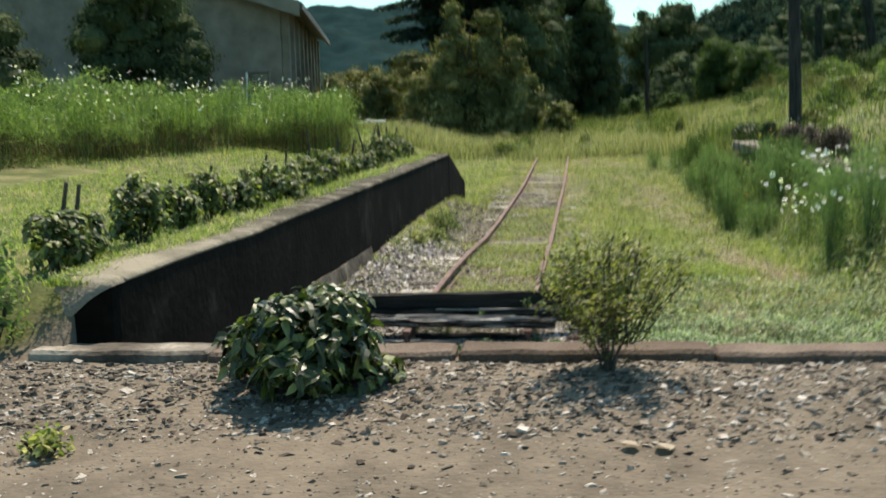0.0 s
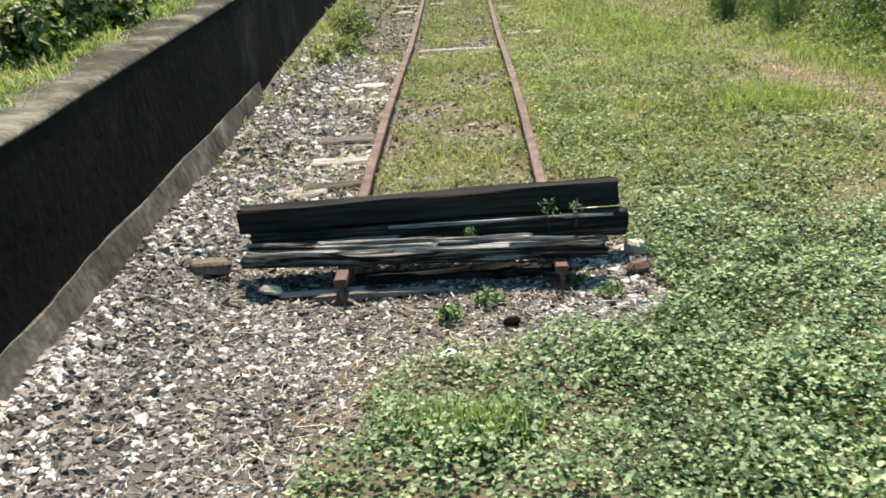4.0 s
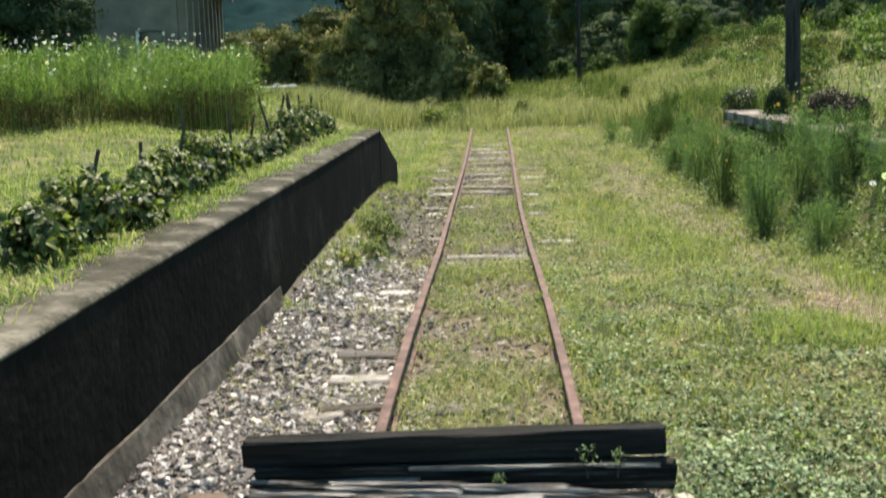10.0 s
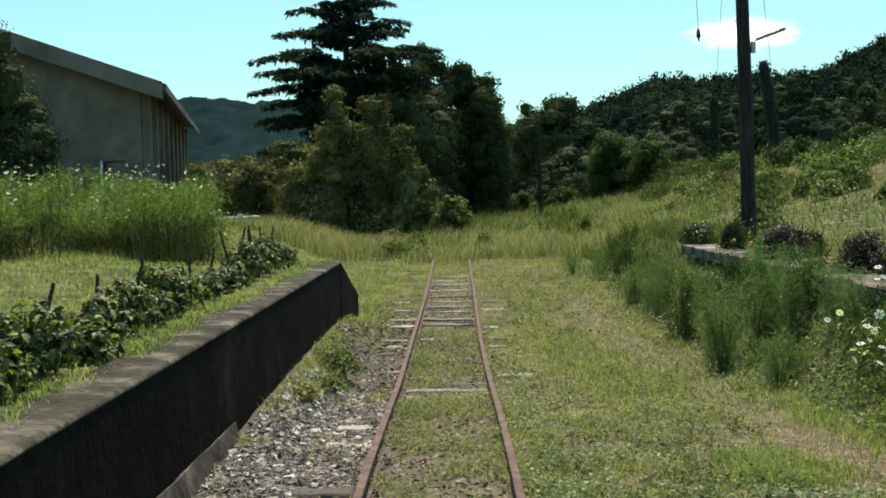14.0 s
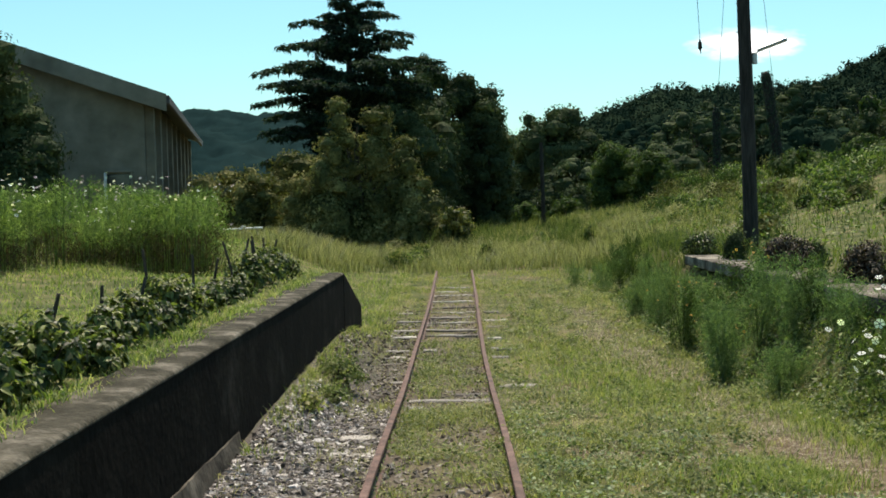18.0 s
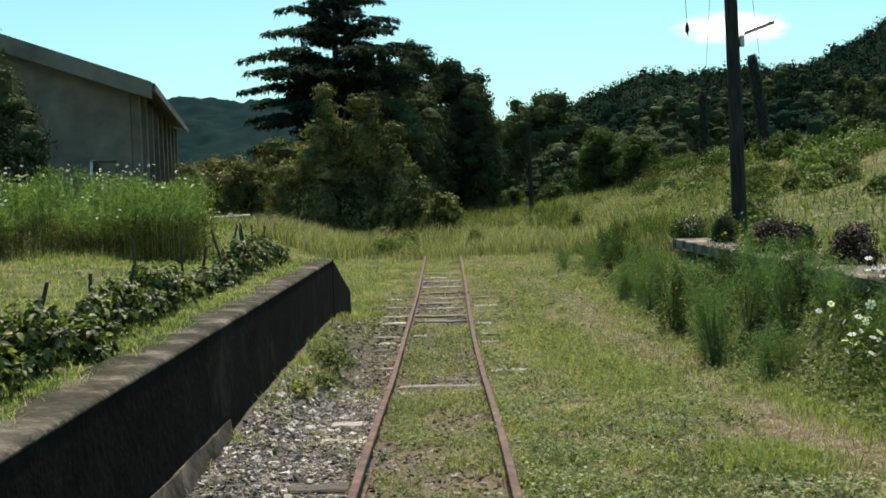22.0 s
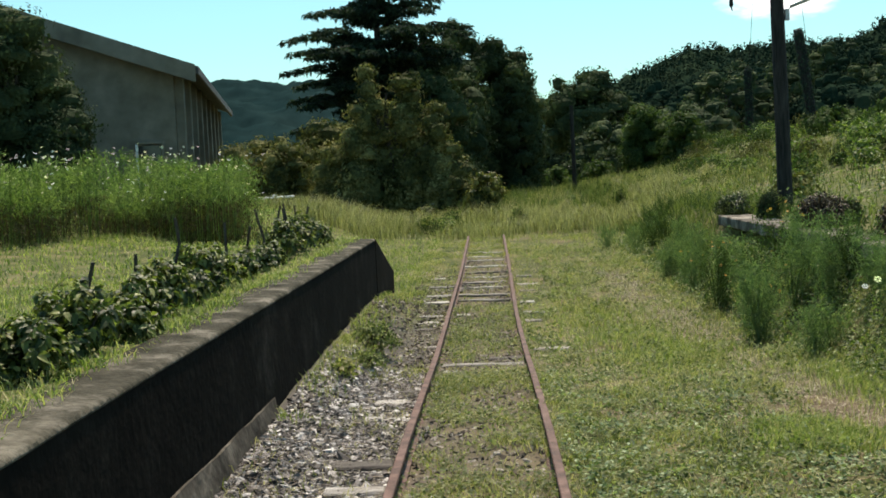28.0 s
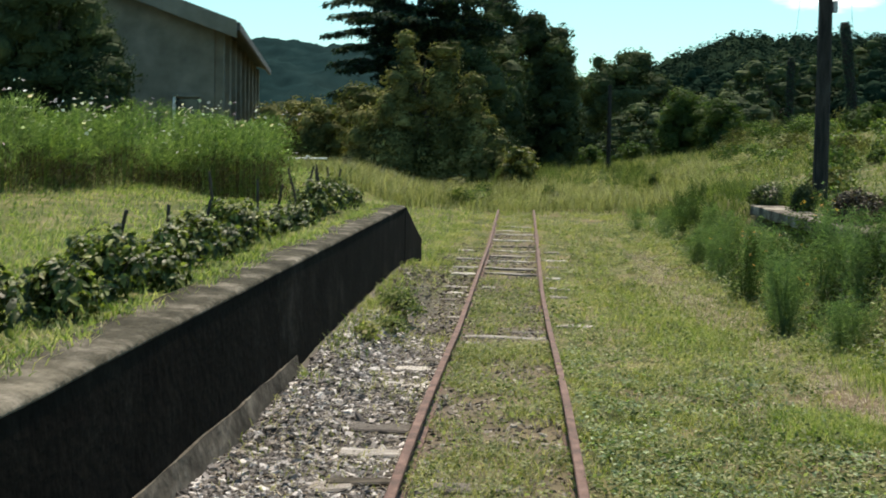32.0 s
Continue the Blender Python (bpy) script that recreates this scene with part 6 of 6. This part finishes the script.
# vine-covered old posts
for k, (px, d, z0, z1, r, lean) in enumerate([(0.2185, 70, 3.0, 7.6, 0.28, 0), (0.2725, 60, 4.5, 8.6, 0.31, -8), (0.345, 52, 3.5, 6.5, 0.34, 2)]):
    x = 0.16 + px * d
    g = float(ground_z(x, d))
    t = thing("vine_covered_post", pose(x, d, g, 0, lean, 0), "old post overgrown with dark vines", "post", "overgrown posts")
    part("post", tube([(0, 0, -0.5), (0, 0, z1 - g - 0.25), (0, 0, z1 - g - 0.08), (0, 0, z1 - g)], [0.8 * r, 0.8 * r, 0.6 * r, 0.2 * r], 10), M["pole"], t)
    np.random.seed(400 + k)
    hh = srand(1800, 0.0, 1.0) * (z1 - g)
    aa = srand(1800, 0, 6.283)
    rr = r * (0.75 + 0.35 * srand(1800)) * np.where(hh > (z1 - g) - 0.15, 0.6, 1)
    pp = np.stack([rr * np.cos(aa), rr * np.sin(aa), hh], 1)
    part("vine_cover", leaves_at(pp, np.stack([np.cos(aa), np.sin(aa), 0.2 + 0 * aa], 1), (0.07 if k < 2 else 0.12) * srand(1800, 0.6, 1.2), 1.4, 0.4), M["needle"] if k < 2 else M["leaf_vine"], t)


# ---- hills ----
def hill(d, u, w, depth, label, mat="hill", seed=0, rough=1.0, crown=2.2, bulge=2.0):
    """A long hill whose ridge runs across the valley at distance d: u gives the bearings, w the rise over run."""
    nu, nv = 420, 70
    U, B = np.meshgrid(np.linspace(u[0], u[-1], nu), np.linspace(-1, 0.5, nv))
    Y = d + B * depth
    X = 0.17 + U * (d + 0.35 * B * depth)
    top = 2.1 + np.interp(U, u, w) * d
    rise = np.where(B < 0, np.clip(1 + B, 0, 1) ** 0.8, 1 - 0.5 * B)
    P = np.stack([X.ravel(), Y.ravel(), (-2 + (top + 2) * rise).ravel()], 1)
    for v in P:
        q = Vector((v[0], v[1], seed * 31.0))
        v[2] += rough * min(1.0, max(0.0, v[2] / 6)) * noise.fractal(q * 0.03, 1, 2, 3)
        v[2] += bulge * crown * ((0.2 - abs(noise.noise(q * 0.35 / crown))) + 0.45 * (0.2 - abs(noise.noise(q * 0.85 / crown))))
    ii = np.arange(nu * nv).reshape(nv, nu)
    ob = part("backdrop_hill", mesh_of("hill", P, np.stack([ii[:-1, :-1], ii[:-1, 1:], ii[1:, 1:], ii[1:, :-1]], -1).reshape(-1, 4), [M[mat]], True), None)
    return tagged(ob, label, "hill", kind="structure")


hill(640, (-0.62, -0.24, -0.20, -0.19, -0.165, -0.09, 0.046, 0.14), (0.080, 0.086, 0.087, 0.089, 0.082, 0.075, 0.059, 0.055), 260, "distant wooded hill with blue-green haze in its colour", "hill_far", seed=1, rough=5.0, crown=3.2, bulge=1.0)
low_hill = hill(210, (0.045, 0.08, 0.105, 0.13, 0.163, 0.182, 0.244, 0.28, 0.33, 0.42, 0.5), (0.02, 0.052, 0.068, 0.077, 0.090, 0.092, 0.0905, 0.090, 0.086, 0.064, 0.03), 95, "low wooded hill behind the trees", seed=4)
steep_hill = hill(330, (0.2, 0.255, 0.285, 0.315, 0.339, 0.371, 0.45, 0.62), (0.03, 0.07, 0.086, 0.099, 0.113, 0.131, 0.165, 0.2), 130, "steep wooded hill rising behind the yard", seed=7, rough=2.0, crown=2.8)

def woods(ob, n, size, leaf, label, seed):
    """Leafy tufts over the crowns of a hill's sheet."""
    np.random.seed(seed)
    co = np.zeros(len(ob.data.vertices) * 3, np.float32)
    ob.data.vertices.foreach_get("co", co)
    co = co.reshape(70, 420, 3)[12:52].reshape(-1, 3)
    c = co[np.random.randint(0, len(co), n)] + np.random.normal(size=(n, 3)) * 0.4
    d = np.random.normal(size=(n, 9, 3))
    d /= np.linalg.norm(d, axis=2, keepdims=True)
    d[..., 2] = np.abs(d[..., 2])
    p = c[:, None] + d * size * srand((n, 1, 1), 0.5, 1.3)
    lv = leaves_at(p.reshape(-1, 3), d.reshape(-1, 3), leaf * srand(n * 9, 0.6, 1.4), 1.3, 0.2, fold=False, up=0.0, jit=0.35)
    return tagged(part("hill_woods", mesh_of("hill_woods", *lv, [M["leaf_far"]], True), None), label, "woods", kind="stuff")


woods(low_hill, 9000, 0.8, 0.32, "dense woods covering the low hill", 62)
woods(steep_hill, 9000, 1.2, 0.46, "dense woods covering the steep hill", 63)

# ---- building ----
gym = thing("hall_building", pose(-13.0, 50, 1.2, 0, 0, 9.8), "long grey plastered hall with a low-pitched roof", "building")
BW, BL, BH = 22.0, 31.0, 6.1
bm = bmesh.new()
prof = [(0, -1), (0, BH), (-BW / 2, BH + 3.85), (-BW, BH), (-BW, -1)]
a = [bm.verts.new((x, 0, z)) for x, z in prof]
b = [bm.verts.new((x, BL, z)) for x, z in prof]
bm.faces.new(a)
bm.faces.new(b[::-1])
for i in range(5):
    bm.faces.new((a[i], b[i], b[(i + 1) % 5], a[(i + 1) % 5]))
bmesh.ops.recalc_face_normals(bm, faces=bm.faces)
part("wall", bm, M["plaster"], gym)
for s in (0, 1):
    e, rdg = ((1.0 if not s else -BW - 1.0), BH - 0.36), (-BW / 2, BH + 3.8)
    bm = bmesh.new()
    vs = [bm.verts.new((x, y, z + dz)) for dz in (0, 0.14) for x, y, z in ((e[0], -0.9, e[1]), (e[0], BL + 0.8, e[1]), (rdg[0], BL + 0.8, rdg[1]), (rdg[0], -0.9, rdg[1]))]
    for f in ((0, 1, 2, 3), (4, 5, 6, 7), (0, 1, 5, 4), (1, 2, 6, 5), (2, 3, 7, 6), (3, 0, 4, 7)):
        bm.faces.new([vs[i] for i in f])
    bmesh.ops.recalc_face_normals(bm, faces=bm.faces)
    roof = part("roof", bm, M["roof"], gym)
    for y0, y1 in ((-0.94, -0.80),):
        bm = bmesh.new()
        vs = [bm.verts.new((x, y, z + dz)) for dz in (-0.55, 0.18) for x, y, z in ((e[0], y0, e[1]), (e[0], y1, e[1]), (rdg[0], y1, rdg[1]), (rdg[0], y0, rdg[1]))]
        for f in ((0, 1, 2, 3), (4, 5, 6, 7), (0, 1, 5, 4), (1, 2, 6, 5), (2, 3, 7, 6), (3, 0, 4, 7)):
            bm.faces.new([vs[i] for i in f])
        bmesh.ops.recalc_face_normals(bm, faces=bm.faces)
        part("bargeboard", bm, M["plaster"], roof)
    part("gutter", block(0.16, BL + 1.6, 0.35, 0.02, (e[0] + (0.05 if not s else -0.05), BL / 2, e[1] - 0.22)), M["roof"], roof)
for i in range(9):
    part("pilaster", block(0.40, 0.55, BH - 0.3, 0.03, (0.19, 0.5 + i * (BL - 1) / 8, 0)), M["plaster"], gym)
for i in range(8):
    w = part("window", block(0.06, 2.4, 1.5, 0.01, (0.02, 2.75 + i * (BL - 1) / 8, 2.9)), M["glass"], gym)
    part("window_frame", block(0.05, 2.5, 0.07, 0.01, (0.045, 2.75 + i * (BL - 1) / 8, 3.6)), M["metal"], w)
door = part("door", block(0.95, 0.08, 2.65, 0.01, (-1.12, -0.03, 0.0)), M["glass"], gym, "dark glazed doorway")
part("door_frame", block(0.10, 0.14, 2.72, 0.01, (-1.66, -0.06, 0.0)), M["white_paint"], door)
part("door_frame", block(0.10, 0.14, 2.72, 0.01, (-0.58, -0.06, 0.0)), M["plaster"], door)
part("door_head", block(1.2, 0.14, 0.1, 0.01, (-1.12, -0.064, 2.72)), M["plaster"], door)

# ---- poles and wires ----
pole = thing("utility_pole", pose(6.35, 25.1, 1.05), "dark creosoted wooden utility pole with a lamp arm", "utility pole")
post = part("post", tube([(0, 0, -0.3), (-0.04, 0, 2.6), (-0.12, 0, 6.0), (-0.16, 0, 8.4)], [0.160, 0.148, 0.128, 0.115], 16), M["pole"], pole)
lamp = part("lamp_head", tube([(0.17, -0.1, 4.21), (0.76, -0.12, 4.42)], [0.042, 0.046], 10), M["metal"], pole, "grey fluorescent street lamp head")
part("lamp_bracket", tube([(-0.02, 0, 4.05), (0.12, -0.05, 4.05), (0.17, -0.1, 4.21)], 0.018, 8), M["metal"], lamp)
part("lamp_box", block(0.09, 0.10, 0.24, 0.01, (0.11, -0.05, 3.93)), M["metal"], pole, "grey metal switch box")
for z in (3.55, 4.6, 5.2, 5.8):
    part("step_bolt", tube([(-0.06, 0, z), (-0.26, 0, z + 0.01)], 0.01, 6), M["metal"], pole)
part("crossarm", block(1.5, 0.09, 0.1, 0.008, (-0.15, 0.12, 7.6)), M["pole"], pole)
wires = [((5.95, 25.0, 8.6), (5.66, 25.0, 4.2), 0.005), ((6.45, 25.0, 8.0), (6.84, 25.0, 4.4), 0.005)]
guy = thing("guy_wire", pose(0, 0, 0), "thin hanging guy wire with a dark insulator", "wire", "hanging wires")
part("wire", tube([(6.19, 25.1, 8.9), (5.24, 25.0, 6.9), (5.31, 25.0, 5.5)], 0.006, 5), M["pole"], guy)
part("insulator", tube([(5.305, 25.0, 5.52), (5.31, 25.0, 5.44), (5.312, 25.0, 5.34), (5.315, 25.0, 5.3), (5.33, 25, 5.22)], [0.010, 0.038, 0.045, 0.018, 0.006], 10), M["pole"], guy)
for a, b, r in wires:
    tagged(part("hanging_wire", tube([a, ((a[0] + b[0]) / 2 + 0.02, 25.0, (a[2] + b[2]) / 2), b], r, 5), M["pole"], None), "thin slack wire hanging from the pole", "wire", "hanging wires")
pole = thing("utility_pole", pose(4.93, 66.3, 0.7), "thin dark utility pole standing in the far grass", "utility pole")
part("post", tube([(0, 0, -0.3), (-0.02, 0, 2.5), (-0.05, 0, 4.9)], [0.13, 0.12, 0.10], 10), M["pole"], pole)
part("stay_wire", tube([(0.0, 0, 4.4), (1.4, 0, 0.3)], 0.012, 5), M["pole"], pole)

# ---- far things ----
rail_guard = thing("guard_rail", pose(-7.9, 42.0, 1.40, 0, 0, 3), "low white metal guard rail in the grass", "guard rail")
part("beam", tube([(-2.8, 0, 0.05), (-1.4, 0, 0.10), (-0.3, 0, 0.12), (0.4, 0, 0.15), (1.1, 0, 0.16)], 0.034, 8), M["white_paint"], rail_guard)
for x in (-2.2, -0.8, 0.7):
    part("guard_post", tube([(x, 0.05, -0.4), (x, 0.05, 0.1)], 0.02, 8), M["metal"], rail_guard)
# White block added where the rail glints.
part("reflector", block(0.16, 0.05, 0.13, 0.02, (0.42, -0.03, 0.12)), M["white_paint"], rail_guard, "white block standing in for a bright glint on the rail")
house = thing("far_house", pose(12.2, 128, 1.0), "small pale house at the end of the valley", "house")
part("wall", block(6, 5, 2.6, 0.03), M["plaster"], house)
part("roof", prism([(-3.6, 2.55), (0, 4.1), (3.6, 2.55), (3.6, 2.75), (0, 4.35), (-3.6, 2.75)], [-3.0, 3.0]), M["roof"], house)
part("door", block(0.9, 0.06, 2.0, 0.01, (1.2, -2.52, 0)), M["glass"], house)
for k, (x, y) in enumerate([(5.4, 118), (8.2, 116)]):
    car = thing("parked_car", pose(x, y, 0.75), "small white car parked far down the valley", "car", "far parked cars")
    part("body", block(1.6, 3.4, 0.75, 0.15, (0, 0, 0.3), segments=3), M["white_paint"], car)
    cab = part("cabin", block(1.4, 1.9, 0.6, 0.2, (0, 0.2, 1.0), segments=3), M["white_paint"], car)
    part("windscreen", block(1.2, 0.04, 0.35, 0.01, (0, -0.76, 1.1)), M["glass"], cab)
    for q in ((-0.7, -1.1), (0.7, -1.1), (-0.7, 1.1), (0.7, 1.1)):
        part("wheel", tube([(q[0] - 0.1, q[1], 0.3), (q[0] + 0.1, q[1], 0.3)], 0.3, 12), M["pole"], car)

# ---- cloud ----
cm = bpy.data.materials.new("cloud")
cm.use_nodes = True
N, L = cm.node_tree.nodes, cm.node_tree.links
N.remove(N["Principled BSDF"])
co = N.new("ShaderNodeTexCoord")
gr = N.new("ShaderNodeTexGradient")
gr.gradient_type = "SPHERICAL"
nz = N.new("ShaderNodeTexNoise")
nz.inputs["Scale"].default_value, nz.inputs["Detail"].default_value = 3.1, 6
L.new(co.outputs["Object"], gr.inputs["Vector"])
L.new(co.outputs["Object"], nz.inputs["Vector"])
ml = N.new("ShaderNodeMath")
ml.operation = "MULTIPLY"
L.new(gr.outputs["Fac"], ml.inputs[0])
L.new(nz.outputs["Fac"], ml.inputs[1])
mr = N.new("ShaderNodeMapRange")
mr.inputs["From Min"].default_value, mr.inputs["From Max"].default_value = 0.13, 0.46
L.new(ml.outputs[0], mr.inputs["Value"])
em, tp, ms = N.new("ShaderNodeEmission"), N.new("ShaderNodeBsdfTransparent"), N.new("ShaderNodeMixShader")
em.inputs["Color"].default_value, em.inputs["Strength"].default_value = (1.0, 0.97, 0.97, 1), 1.6
L.new(mr.outputs["Result"], ms.inputs[0])
L.new(tp.outputs[0], ms.inputs[1])
L.new(em.outputs[0], ms.inputs[2])
L.new(ms.outputs[0], N["Material Output"].inputs["Surface"])
bm = bmesh.new()
bmesh.ops.create_grid(bm, x_segments=2, y_segments=2, size=1)
cl = part("backdrop_cloud", bm, cm, None, at=pose(492, 2000, 262, 90, 0, 0) @ Matrix.Diagonal((140, 44, 1, 1)))
tagged(cl, "small bright white cloud in the sky", "cloud", kind="structure")
